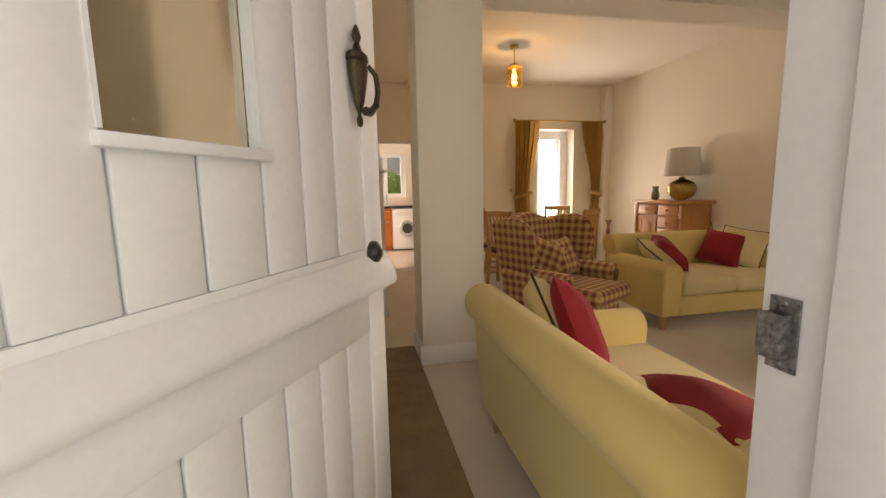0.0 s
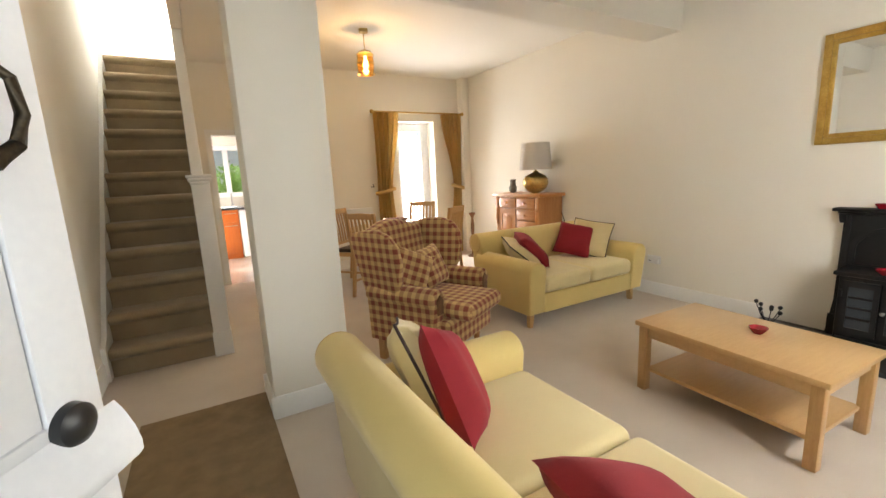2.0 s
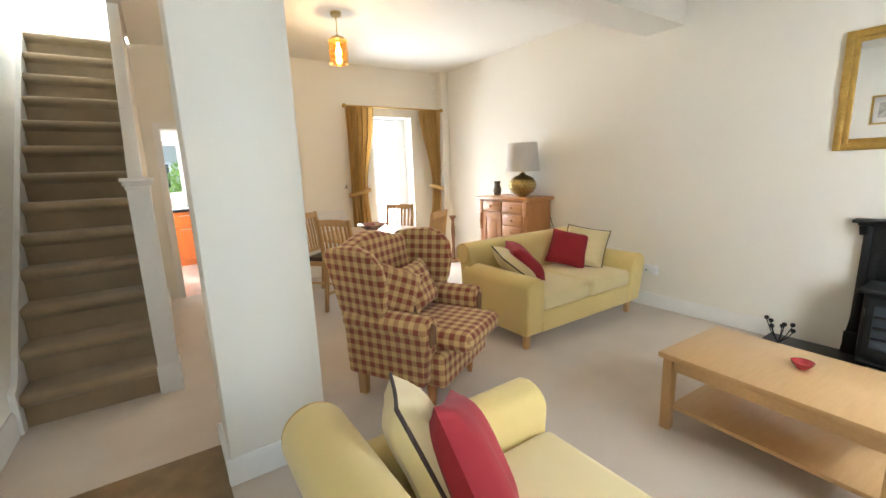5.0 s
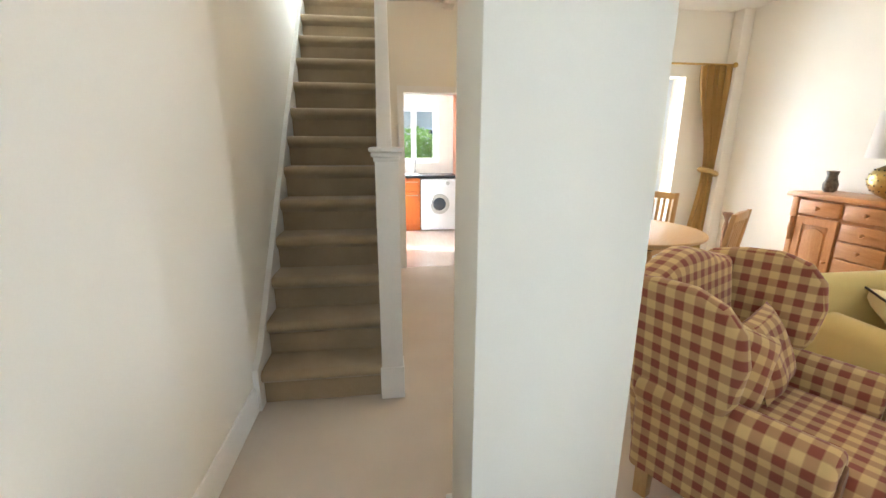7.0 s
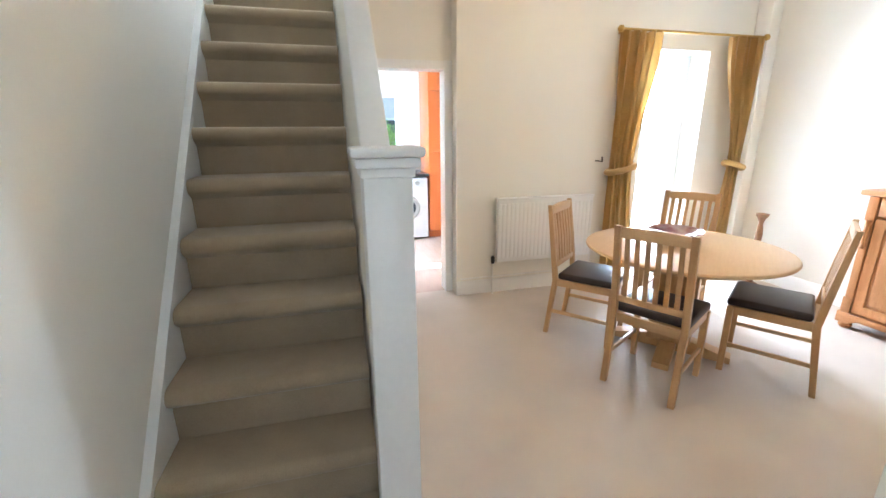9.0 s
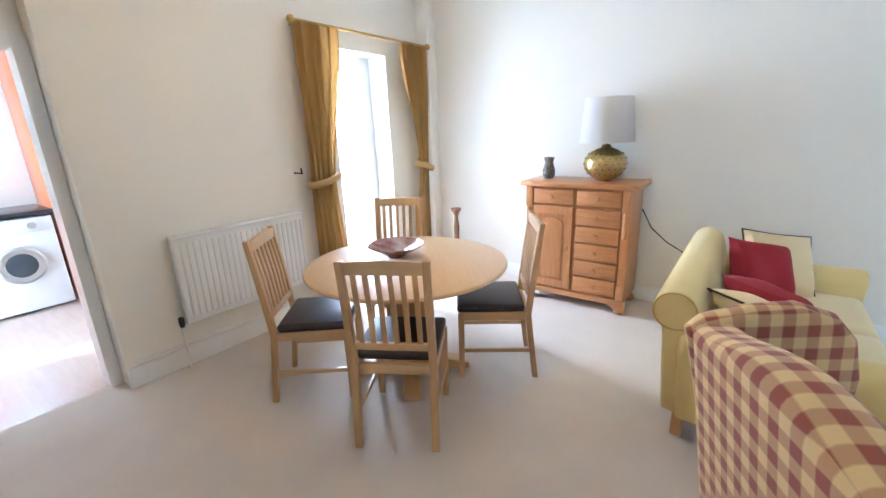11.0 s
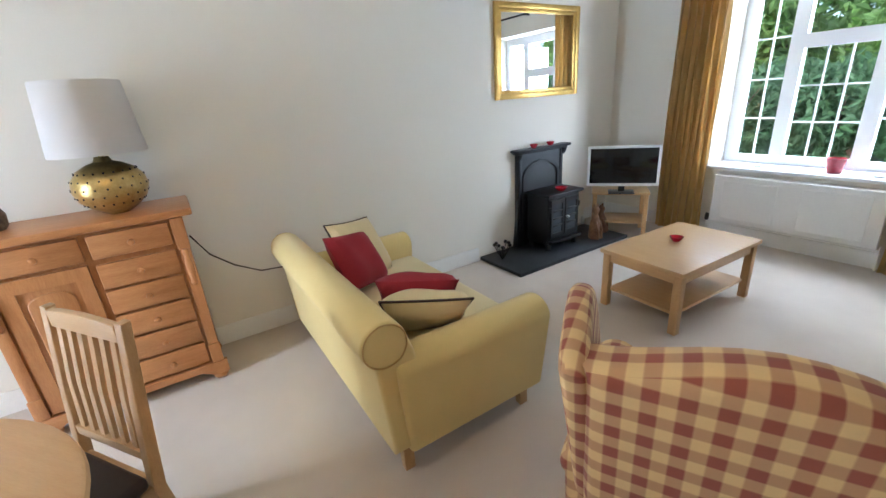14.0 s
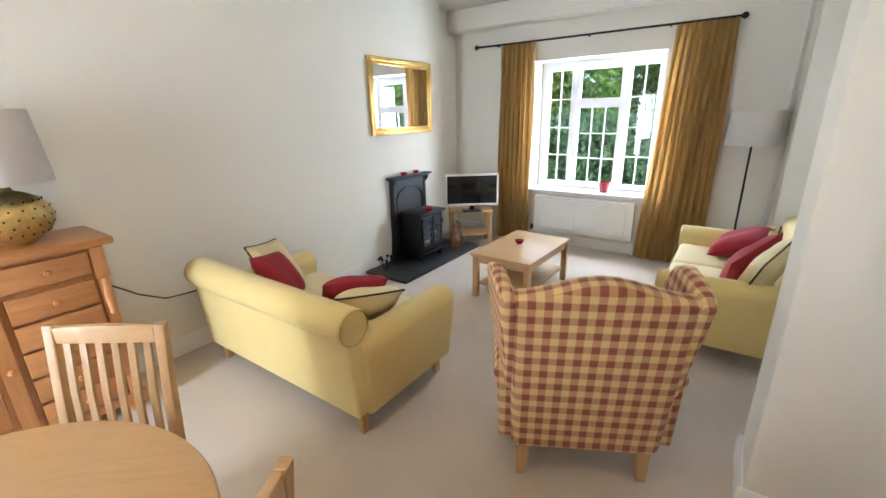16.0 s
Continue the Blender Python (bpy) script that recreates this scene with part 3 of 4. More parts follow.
bm = lathe([(0, 0.0), (0.010, 0.004), (0.012, 0.018), (0.006, 0.03), (0.012, 0.045), (0.02, 0.06), (0.03, 0.10), (0.036, 0.13), (0.034, 0.15), (0.04, 0.155), (0.038, 0.168), (0.018, 0.178), (0.010, 0.195), (0.017, 0.208), (0.012, 0.225), (0.004, 0.235), (0, 0.238)], 20)
bmesh.ops.scale(bm, vec=(1, 0.6, 1), verts=bm.verts)
bmesh.ops.translate(bm, vec=(0, -0.018, 0), verts=bm.verts)
part("urn_plate", bm, M_BRONZE, kn)
part("ring", tube([(0.034, -0.03, 0.15), (0.052, -0.042, 0.13), (0.054, -0.046, 0.09), (0.04, -0.046, 0.055), (0.012, -0.042, 0.035), (-0.012, -0.042, 0.035)], [0.006, 0.007, 0.008, 0.009, 0.011, 0.011], 10), M_BRONZE, kn)
part("lock_knob", lathe([(0.028, 0), (0.026, -0.012), (0.015, -0.02), (0, -0.022)], 24, (0.800, -0.0, 1.055), axis="y"), M_BLACKP, upper, "black oval lock cover")
for z in (0.25, 0.8, 1.25, 1.85):
    part("hinge", lathe([(0.008, -0.05), (0.008, 0.05)], 10, (-0.012, 0.0, z)), M_STEEL, lower if z < 1 else upper)
fr = thing("door_frame", pose(0, 0, 0), "white painted front door frame with chips and scuffs", "door frame")
part("jamb", box(0.910, 1.66, 0, 0.949, 1.880, 2.058, 0.004), M_DOORP, fr)
part("jamb", box(LX + 0.002, 1.66, 0, 0.012, 1.888, 2.058, 0.004), M_DOORP, fr)
part("stop", box(0.893, 1.66, 0, 0.910, 1.80, 2.03, 0.003), M_DOORP, fr)
part("head", box(0.012, 1.66, 2.03, 0.910, 1.888, 2.058, 0.004), M_DOORP, fr)
keep = thing("latch_keeper", pose(0.909, 1.838, 0.99) @ Matrix.Diagonal((1.0, 0.8, 0.85, 1)), "worn steel latch keeper screwed to the jamb", "latch")
part("plate", boxes((-0.003, -0.004, 0.02, 0.0, 0.036, 0.115), (-0.018, 0.004, 0.04, -0.003, 0.008, 0.095), (-0.018, 0.030, 0.04, -0.003, 0.034, 0.095), (-0.020, 0.004, 0.038, -0.018, 0.034, 0.097)), M_WORN, keep)
for z in (0.028, 0.107):
    part("screw", lathe([(0.005, 0), (0.003, -0.003), (0, -0.004)], 10, (-0.003, 0.016, z), axis="x"), M_WORN, keep)
# unseen slab and wall, added to keep sky light off the front door
structure("door_shade_slab", box(-0.6, 0.2, 2.25, 1.14, 1.70, 2.35), M_RENDER, "unseen plain slab added over the doorstep to shade the door", "roof")
structure("door_shade_wall", box(-0.6, 0.2, -0.2, -0.4, 1.70, 2.25), M_RENDER, "unseen plain rendered wall added to shade the door", "wall")
structure("doorstep", box(-0.3, 1.1, -0.2, 1.15, 1.66, -0.02, 0.01), M_PAVE, "pale stone doorstep", "step")
# unseen wall added between the front window lamps and the doorway
structure("lamp_screen_wall", box(0.955, -0.7, -0.2, 1.145, 1.298, 3.2), M_RENDER, "unseen pale rendered wall added to screen the door from the window lamps", "wall")
solid("door_mat", box(0.20, 1.95, 0.001, 0.868, 4.62, 0.012, 0.004), M_MAT, "worn brown coir mat on the hall carpet", "door mat")


# ---------------------------------------------------------------- soft furniture
def cushion_mesh(w, h, t, n=14):
    """A stuffed square cushion standing in its xz plane, pinched at the corners."""
    b = bmesh.new()
    sides = []
    for s in (-1, 1):
        grid = []
        for i in range(n + 1):
            row = []
            for j in range(n + 1):
                u, v = 2 * i / n - 1, 2 * j / n - 1
                swell = max(0.0, (1 - u ** 4) * (1 - v ** 4)) ** 0.55
                pull = 1 - 0.06 * (1 - v * v) * abs(u) ** 3
                pullz = 1 - 0.06 * (1 - u * u) * abs(v) ** 3
                wob = 0.006 * math.sin(5 * u + 2 * v + s)
                row.append(b.verts.new((u * w / 2 * pull, s * (t / 2 * swell + (wob * swell)), v * h / 2 * pullz)))
            grid.append(row)
        for i in range(n):
            for j in range(n):
                f = (grid[i][j], grid[i + 1][j], grid[i + 1][j + 1], grid[i][j + 1])
                b.faces.new(f if s < 0 else f[::-1])
        sides.append(grid)
    bmesh.ops.remove_doubles(b, verts=b.verts, dist=0.0004)
    bmesh.ops.recalc_face_normals(b, faces=b.faces)
    return b


def cushion(m, material, label, w=0.44, h=0.44, t=0.15, piped=False):
    c = thing("cushion", m, label, "cushion", "scatter cushions")
    cover = part("cover", cushion_mesh(w, h, t), material, c)
    if piped:
        pts = []
        for k in range(48):
            s, q = divmod(k, 12)
            a = -1 + 2 * q / 12
            u, v = ((a, -1), (1, a), (-a, 1), (-1, -a))[s]
            pts.append((u * w / 2 * (1 - 0.06 * (1 - v * v) * abs(u) ** 3), 0, v * h / 2 * (1 - 0.06 * (1 - u * u) * abs(v) ** 3)))
        part("piping", tube(pts, 0.006, 6, closed=True), M_PIPE, cover, "dark brown piping")
    return c


def sofa(m, label, W=1.55):
    """Faces -y; origin on the floor at its middle."""
    s = thing("sofa", m, label, "sofa", "pair of sofas")
    a = 0.19
    x = W / 2
    part("base", box(-x + 0.05, -0.36, 0.13, x - 0.05, 0.36, 0.31, 0.02, 3), M_SOFA, s)
    back = part("backrest", extrude([(0.20, 0.15), (0.22, 0.40)] + [(0.24, 0.60)] + arc(0.36, 0.662, 0.095, 170, -60, 14) + [(0.40, 0.50), (0.375, 0.15)], "x", -x + 0.03, x - 0.03, 0.018, 3), M_SOFA, s)
    for sx in (-1, 1):
        ring = [(sx * (x - 0.029), 0.36 + 0.088 * math.cos(2 * math.pi * k / 32), 0.662 + 0.088 * math.sin(2 * math.pi * k / 32)) for k in range(32)]
        part("piping", tube(ring, 0.0035, 6, closed=True), M_CURT, back)
        prof = [(sx * (x - a), 0.13), (sx * (x - a), 0.50)] + [(sx * (x - a / 2) - sx * a / 2 * math.cos(radians(t)), 0.50 + 0.085 * math.sin(radians(t))) for t in range(15, 180, 15)] + [(sx * x, 0.50), (sx * (x - 0.015), 0.13)]
        bm = extrude(prof, "y", -0.47, 0.33, 0.022, 4)
        for v in bm.verts:
            k = max(0.0, 0.5 - v.co.z) / 0.37
            v.co.y += 0.03 * k if v.co.y < 0 else -0.02 * k
            if abs(v.co.x) > x - 0.1:
                v.co.x -= sx * 0.010 * k
        part("armrest", bm, M_SOFA, s)
    for sx in (-1, 1):
        x0, x1 = (-x + a + 0.004, -0.003) if sx < 0 else (0.003, x - a - 0.004)
        part("seat_cushion", box(x0, -0.455, 0.30, x1, 0.22, 0.445, 0.045, 5), M_SEAT, s)
    part("front_border", box(-x + a, -0.44, 0.13, x - a, -0.36, 0.30, 0.015, 3), M_SOFA, s)
    for sx in (-1, 1):
        for y in (-0.36, 0.30):
            part("leg", extrude([(sx * (x - 0.10) - 0.026, 0.14), (sx * (x - 0.10) + 0.026, 0.14), (sx * (x - 0.09) + 0.017, 0), (sx * (x - 0.09) - 0.017, 0)], "y", y - 0.024, y + 0.024, 0.003), M_OAKV, s, "tapered light oak leg")
    return s


S1 = pose(3.66, 4.84, 0, 0, 0, 0)
S2 = pose(1.42, 2.68, 0, 0, 0, 90)
sofa(S1, "pale yellow cotton two-seat sofa with rolled back on oak feet", 1.52)
sofa(S2, "pale yellow cotton two-seat sofa near the front door", 1.56)
RC, CC = "crimson red square cotton scatter cushion", "cream square cushion with dark brown piping"
cushion(S1 @ pose(-0.43, 0.02, 0.565, -50, -4, 62), M_CREAMC, CC + " leaning on the sofa arm", 0.40, 0.40, piped=True)
cushion(S1 @ pose(-0.33, 0.00, 0.600, -44, -4, 60), M_RED, RC + " leaning on the sofa arm", 0.38, 0.38)
cushion(S1 @ pose(0.45, -0.03, 0.62, -32, 8, -62), M_CREAMC, CC + " leaning in the sofa corner", 0.40, 0.40, piped=True)
cushion(S1 @ pose(0.31, 0.05, 0.61, -34, 10, -58), M_RED, RC + " leaning in the sofa corner", 0.37, 0.36)
cushion(S2 @ pose(0.52, 0.11, 0.615, -24, 16, -24), M_CREAMC, CC + " leaning on the sofa arm", 0.42, 0.42, piped=True)
cushion(S2 @ pose(0.40, 0.03, 0.60, -26, 24, -40), M_RED, RC + " leaning on the sofa back", 0.42, 0.42)
cushion(S2 @ pose(-0.50, 0.06, 0.545, -60, 3, -6), M_CREAMC, CC + " lying on the sofa", 0.42, 0.42, piped=True)
cushion(S2 @ pose(-0.36, -0.01, 0.575, -66, 6, -12), M_RED, RC + " lying on the sofa", 0.42, 0.40)


def armchair(m):
    """A wing chair that faces -y."""
    c = thing("wing_armchair", m, "wing armchair in red and yellow checked cloth", "armchair")
    part("base", box(-0.32, -0.36, 0.17, 0.32, 0.30, 0.385, 0.03, 3), M_PLAID, c)
    part("seat_cushion", box(-0.252, -0.49, 0.372, 0.252, 0.16, 0.495, 0.055, 5), M_PLAID, c)
    # back: camel-shaped top edge, leaning away
    top = [(x, 0.985 + 0.035 * math.cos(math.pi * x / 0.36)) for x in (-0.35, -0.3, -0.24, -0.18, -0.12, -0.06, 0, 0.06, 0.12, 0.18, 0.24, 0.3, 0.35)]
    bm = extrude([(0.33, 0.18), (-0.33, 0.18)] + top, "y", 0.16, 0.30, 0.045, 4)
    for v in bm.verts:
        v.co.y += max(0, v.co.z - 0.35) * 0.17
    part("backrest", bm, M_PLAID, c)
    for sx in (-1, 1):
        wing = [(0.30, 0.48), (0.00, 0.54), (-0.05, 0.64)] + [(-0.07, 0.78), (-0.05, 0.89), (0.01, 0.96), (0.11, 0.995), (0.24, 0.99), (0.36, 0.965), (0.40, 0.93)]
        bm = extrude(wing, "x", sx * 0.315, sx * 0.385, 0.030, 4)
        for v in bm.verts:
            v.co.x += sx * (max(0, v.co.z - 0.55) * 0.12 - (v.co.y - 0.3) * 0.14 - 0.02)
        part("wing", bm, M_PLAID, c)
        arm = [(sx * 0.26, 0.20), (sx * 0.26, 0.50)] + [(sx * (0.335 - 0.080 * math.cos(radians(t))), 0.535 + 0.075 * math.sin(radians(t))) for t in range(0, 200, 18)] + [(sx * 0.40, 0.50), (sx * 0.385, 0.20)]
        bm = extrude(arm, "y", -0.30, 0.27, 0.022, 3)
        for v in bm.verts:
            v.co.y += max(0.0, 0.45 - v.co.z) * 0.12 * (v.co.y < 0)
        part("armrest", bm, M_PLAID, c)
        part("arm_facing", extrude([(sx * 0.300, 0.44), (sx * 0.296, 0.535), (sx * 0.335, 0.575), (sx * 0.375, 0.535), (sx * 0.366, 0.44)], "y", -0.309, -0.298, 0.004), M_CAT, c, "polished wooden arm facing")
        part("leg", extrude([(sx * 0.27 - 0.03, 0.18), (sx * 0.27 + 0.03, 0.18), (sx * 0.275 + 0.02, 0), (sx * 0.275 - 0.02, 0)], "y", 0.22, 0.275, 0.003), M_OAKV, c, "square wooden back leg")
        part("leg", lathe([(0.016, 0), (0.02, 0.03), (0.026, 0.10), (0.032, 0.16), (0.032, 0.18)], 14, (sx * 0.27, -0.25, 0)), M_PINE, c, "turned wooden front leg")
    return c


AC = pose(2.066, 4.564, 0, 0, 0, 28) @ Matrix.Diagonal((0.98, 1.02, 1.0, 1))
armchair(AC)
cushion(AC @ pose(-0.13, 0.06, 0.655, -18, 24, -40), M_PLAID, "checked cushion in the wing armchair", 0.31, 0.32, 0.11)
cushion(AC @ pose(0.09, 0.02, 0.655, -22, -3, 4), M_PLAID, "checked cushion in the wing armchair", 0.31, 0.32, 0.11)

# ---------------------------------------------------------------- coffee table
ct = thing("coffee_table", pose(3.10, 2.89, 0, 0, 0, -2.5), "light oak coffee table with a lower shelf", "coffee table")
part("tabletop", box(-0.295, -0.46, 0.400, 0.295, 0.46, 0.430, 0.005), M_OAK, ct)
for sx in (-1, 1):
    for sy in (-1, 1):
        part("leg", box(sx * 0.255 - 0.025, sy * 0.415 - 0.025, 0, sx * 0.255 + 0.025, sy * 0.415 + 0.025, 0.399, 0.003), M_OAKV, ct)
    part("apron", box(sx * 0.255 - 0.01, -0.39, 0.335, sx * 0.255 + 0.01, 0.39, 0.399, 0.002), M_OAK, ct)
    part("apron", box(-0.235, sx * 0.415 - 0.01, 0.335, 0.235, sx * 0.415 + 0.01, 0.399, 0.002), M_OAK, ct)
part("shelf", box(-0.245, -0.405, 0.115, 0.245, 0.405, 0.137, 0.003), M_OAK, ct)


def small_bowl(x, y, z, r, label):
    return solid("bowl", lathe([(r * 0.5, 0), (r * 0.6, 0.006), (r * 0.95, 0.026), (r, 0.034), (r * 0.9, 0.034), (r * 0.5, 0.012), (0, 0.010)], 20), M_REDGL, label, "bowl", m=pose(x, y, z))


small_bowl(3.15, 2.86, 0.430, 0.045, "small red glass tealight bowl on the coffee table")

# ---------------------------------------------------------------- fireplace
fp = thing("fireplace", pose(WX, 2.69, 0), "black cast-iron fireplace surround with a mantel shelf", "fireplace")
part("surround", extrude([(-0.335, 0.035), (0.335, 0.035), (0.305, 0.30), (0.30, 0.94), (-0.30, 0.94), (-0.305, 0.30)], "x", -0.05, -0.002, 0.005), M_IRON, fp)
arch = [(-0.25, 0.04), (-0.25, 0.70)] + arc(0, 0.70, 0.25, 180, 0, 16, 0.16)[1:] + [(0.25, 0.04), (0.215, 0.04), (0.215, 0.70)] + arc(0, 0.70, 0.215, 0, 180, 16, 0.13)[1:] + [(-0.215, 0.04)]
part("arch_moulding", extrude(arch, "x", -0.064, -0.05), M_IRON, fp)
for sy in (-1, 1):
    part("pilaster", box(-0.060, sy * 0.275 - 0.018, 0.20, -0.0505, sy * 0.275 + 0.018, 0.93, 0.004), M_IRON, fp)
    part("plinth_block", box(-0.066, sy * 0.285 - 0.04, 0.035, -0.0505, sy * 0.285 + 0.04, 0.195, 0.005), M_IRON, fp)
part("mantel_shelf", box(-0.11, -0.355, 0.955, -0.002, 0.355, 0.980, 0.008), M_IRON, fp)
part("shelf_moulding", box(-0.085, -0.33, 0.938, -0.002, 0.33, 0.9545, 0.006), M_IRON, fp)
for sy in (-1, 1):
    part("bracket", extrude([(-0.0505, 0.937), (-0.09, 0.937), (-0.075, 0.90), (-0.0505, 0.87)], "y", sy * 0.30 - 0.02, sy * 0.30 + 0.02, 0.003), M_IRON, fp)
stove = thing("stove", pose(4.42, 2.68, 0.035), "black cast-iron stove with a barred front door", "stove")
part("body", box(-0.10, -0.215, 0.06, 0.17, 0.215, 0.52, 0.012), M_IRON, stove)
part("top_plate", box(-0.135, -0.24, 0.52, 0.175, 0.24, 0.548, 0.010), M_IRON, stove)
part("ash_ledge", box(-0.15, -0.20, 0.075, -0.101, 0.20, 0.10, 0.006), M_IRON, stove)
for sy in (-1, 1):
    y0, y1 = sorted((sy * 0.006, sy * 0.185))
    sd = part("stove_door", boxes((-0.118, y0, 0.13, -0.101, y0 + 0.028, 0.49), (-0.118, y1 - 0.028, 0.13, -0.101, y1, 0.49), (-0.118, y0 + 0.028, 0.13, -0.101, y1 - 0.028, 0.17), (-0.118, y0 + 0.028, 0.45, -0.101, y1 - 0.028, 0.49)), M_IRON, stove)
    part("pane", box(-0.110, y0 + 0.028, 0.17, -0.105, y1 - 0.028, 0.45), M_DARKGL, sd)
    for k in range(1, 4):
        part("bar", box(-0.120, y0 + 0.029, 0.17 + k * 0.07 - 0.008, -0.1105, y1 - 0.029, 0.17 + k * 0.07 + 0.008, 0.003), M_IRON, sd)
    part("hinge", lathe([(0.009, -0.025), (0.009, 0.025)], 10, (-0.112, sy * 0.196, 0.40)), M_IRON, sd)
part("knob", lathe([(0.008, 0), (0.014, -0.02), (0.008, -0.035), (0, -0.036)], 12, (-0.118, -0.02, 0.31), axis="x"), M_STEEL, sd)
for sx in (-0.08, 0.14):
    for sy in (-0.18, 0.18):
        part("foot", lathe([(0.028, 0), (0.020, 0.025), (0.032, 0.062)], 10, (sx, sy, 0)), M_IRON, stove)
solid("hearth", box(4.10, 1.96, 0.001, WX - 0.003, 3.44, 0.034, 0.005), M_SLATE, "dark slate hearth slab", "hearth")
small_bowl(4.36, 2.68, 0.584, 0.06, "red glass bowl on the stove")
small_bowl(4.60, 2.80, 0.980, 0.04, "red glass tealight bowl on the mantel")
small_bowl(4.60, 2.58, 0.980, 0.04, "red glass tealight bowl on the mantel")
bh = thing("ball_ornament", pose(4.46, 3.33, 0.034), "black wire ornament with little balls", "ornament")
for k in range(7):
    a, h = k * 0.9, 0.11 + 0.06 * ((k * 37) % 5) / 4
    px, py = 0.05 * math.cos(a), 0.085 * math.sin(a)
    st = part("stem", tube([(0, 0, 0.0), (px * 0.6, py * 0.6, h * 0.5), (px, py, h)], 0.0035, 6), M_IRON, bh)
    part("ball", lathe([(0, -0.017), (0.012, -0.012), (0.017, 0), (0.012, 0.012), (0, 0.017)], 12, (px, py, h + 0.012)), M_IRON, st)


def cat(x, y, h, turn):
    bm = lathe([(0.055, 0), (0.062, 0.03), (0.055, h * 0.35), (0.035, h * 0.62), (0.025, h * 0.70), (0.036, h * 0.78), (0.036, h * 0.86), (0.02, h * 0.93), (0, h * 0.95)], 16)
    for s in (-1, 1):
        extrude([(s * 0.012, h * 0.90), (s * 0.036, h * 0.86), (s * 0.03, h * 1.0)], "y", -0.008, 0.008, bm=bm)
        tube([(s * 0.025, -0.03, h * 0.5), (s * 0.025, -0.06, h * 0.25), (s * 0.025, -0.066, 0.006)], 0.014, 8, bm=bm)
    tube([(0.0, 0.05, 0.015), (0.06, 0.055, 0.02), (0.075, 0.0, 0.02)], 0.012, 8, bm=bm)
    return solid("cat_statue", bm, M_CAT, "carved brown wooden sitting cat on the hearth", "statue", m=pose(x, y, 0.034, 0, 0, turn), group="wooden cats")


cat(4.27, 2.27, 0.36, -90)
cat(4.36, 2.06, 0.30, -75)

mir = thing("wall_mirror", pose(WX - 0.002, 2.70, 1.805), "rectangular mirror in a wide gilt frame", "mirror")
bm = bmesh.new()
for d0, d1, t in ((0.0, 0.045, 0.028), (0.045, 0.075, 0.02)):
    hw, hh = 0.515, 0.378
    for sy in (-1, 1):
        box(-t, sy * (hw - d0) if sy < 0 else hw - d1, -hh + d0, 0, -(hw - d1) if sy < 0 else hw - d0, hh - d0, 0.004, bm=bm)
        box(-t + 0.001, -(hw - d1), (-hh + d0) if sy < 0 else hh - d1, 0, hw - d1, (-hh + d1) if sy < 0 else hh - d0, 0.004, bm=bm)
part("frame", bm, M_GILT, mir)
part("mirror_glass", box(-0.012, -0.442, -0.305, -0.004, 0.442, 0.305), M_MIRROR, mir)

# ---------------------------------------------------------------- television corner
tvm = Matrix.Translation((4.30, 1.86, 0)) @ Matrix.Rotation(radians(38), 4, "Z")
ts = thing("tv_stand", tvm, "light pine corner television stand with a shelf", "tv stand")
part("top", box(-0.27, -0.20, 0.44, 0.27, 0.18, 0.465, 0.004), M_OAK, ts)
part("shelf", box(-0.25, -0.18, 0.14, 0.25, 0.16, 0.16, 0.003), M_OAK, ts)
for sx in (-0.24, 0.24):
    for sy in (-0.17, 0.15):
        part("leg", box(sx - 0.02, sy - 0.02, 0, sx + 0.02, sy + 0.02, 0.439, 0.003), M_OAKV, ts)
TVM = Matrix.Translation((4.19, 2.00, 0.465)) @ Matrix.Rotation(radians(218), 4, "Z")
tv = thing("television", TVM, "flat television with a white bezel, switched off", "television")
body = part("casing", box(-0.33, -0.015, 0.07, 0.33, 0.03, 0.46, 0.008), M_WHITEP, tv)
part("screen", box(-0.305, -0.019, 0.10, 0.305, -0.014, 0.44, 0.001), M_SCREEN, tv)
part("neck", box(-0.03, -0.0, 0.015, 0.03, 0.025, 0.075, 0.004), M_BLACKP, tv)
part("foot", box(-0.12, -0.07, 0, 0.12, 0.09, 0.016, 0.006), M_BLACKP, tv)

# ---------------------------------------------------------------- dining furniture
TB = (2.73, 6.62)
tb = thing("dining_table", pose(TB[0], TB[1], 0, 0, 0, 40), "round light oak dining table on a panelled pedestal", "dining table")
part("tabletop", lathe([(0, 0.702), (0.585, 0.702), (0.60, 0.708), (0.605, 0.716), (0.60, 0.728), (0.59, 0.732), (0, 0.732)], 64), M_OAK, tb)
part("apron", lathe([(0.40, 0.64), (0.41, 0.64), (0.41, 0.701), (0.40, 0.701)], 40), M_OAK, tb)
part("pedestal", extrude([(-0.13, -0.13), (0.13, -0.13), (0.13, 0.13), (-0.13, 0.13)], "z", 0.09, 0.70, 0.008), M_OAKV, tb)
for k in range(2):
    part("foot", extrude([(-0.36, 0), (0.36, 0), (0.36, 0.04), (0.14, 0.095), (-0.14, 0.095), (-0.36, 0.04)], "y", -0.05, 0.05, 0.004) if k == 0 else extrude([(-0.36, 0), (0.36, 0), (0.36, 0.04), (0.14, 0.092), (-0.14, 0.092), (-0.36, 0.04)], "x", -0.049, 0.049, 0.004), M_OAK, tb)
solid("fruit_bowl", lathe([(0.05, 0), (0.055, 0.006), (0.12, 0.04), (0.175, 0.075), (0.172, 0.082), (0.115, 0.05), (0.05, 0.016), (0, 0.014)], 36), M_CERAMIC, "wide red and grey glazed bowl on the dining table", "bowl", m=pose(2.77, 6.74, 0.732))


def dining_chair(m):
    """Faces +y, back legs at y = 0."""
    c = thing("dining_chair", m, "light oak slat-back dining chair with a dark leather seat", "chair", "chairs round the table")
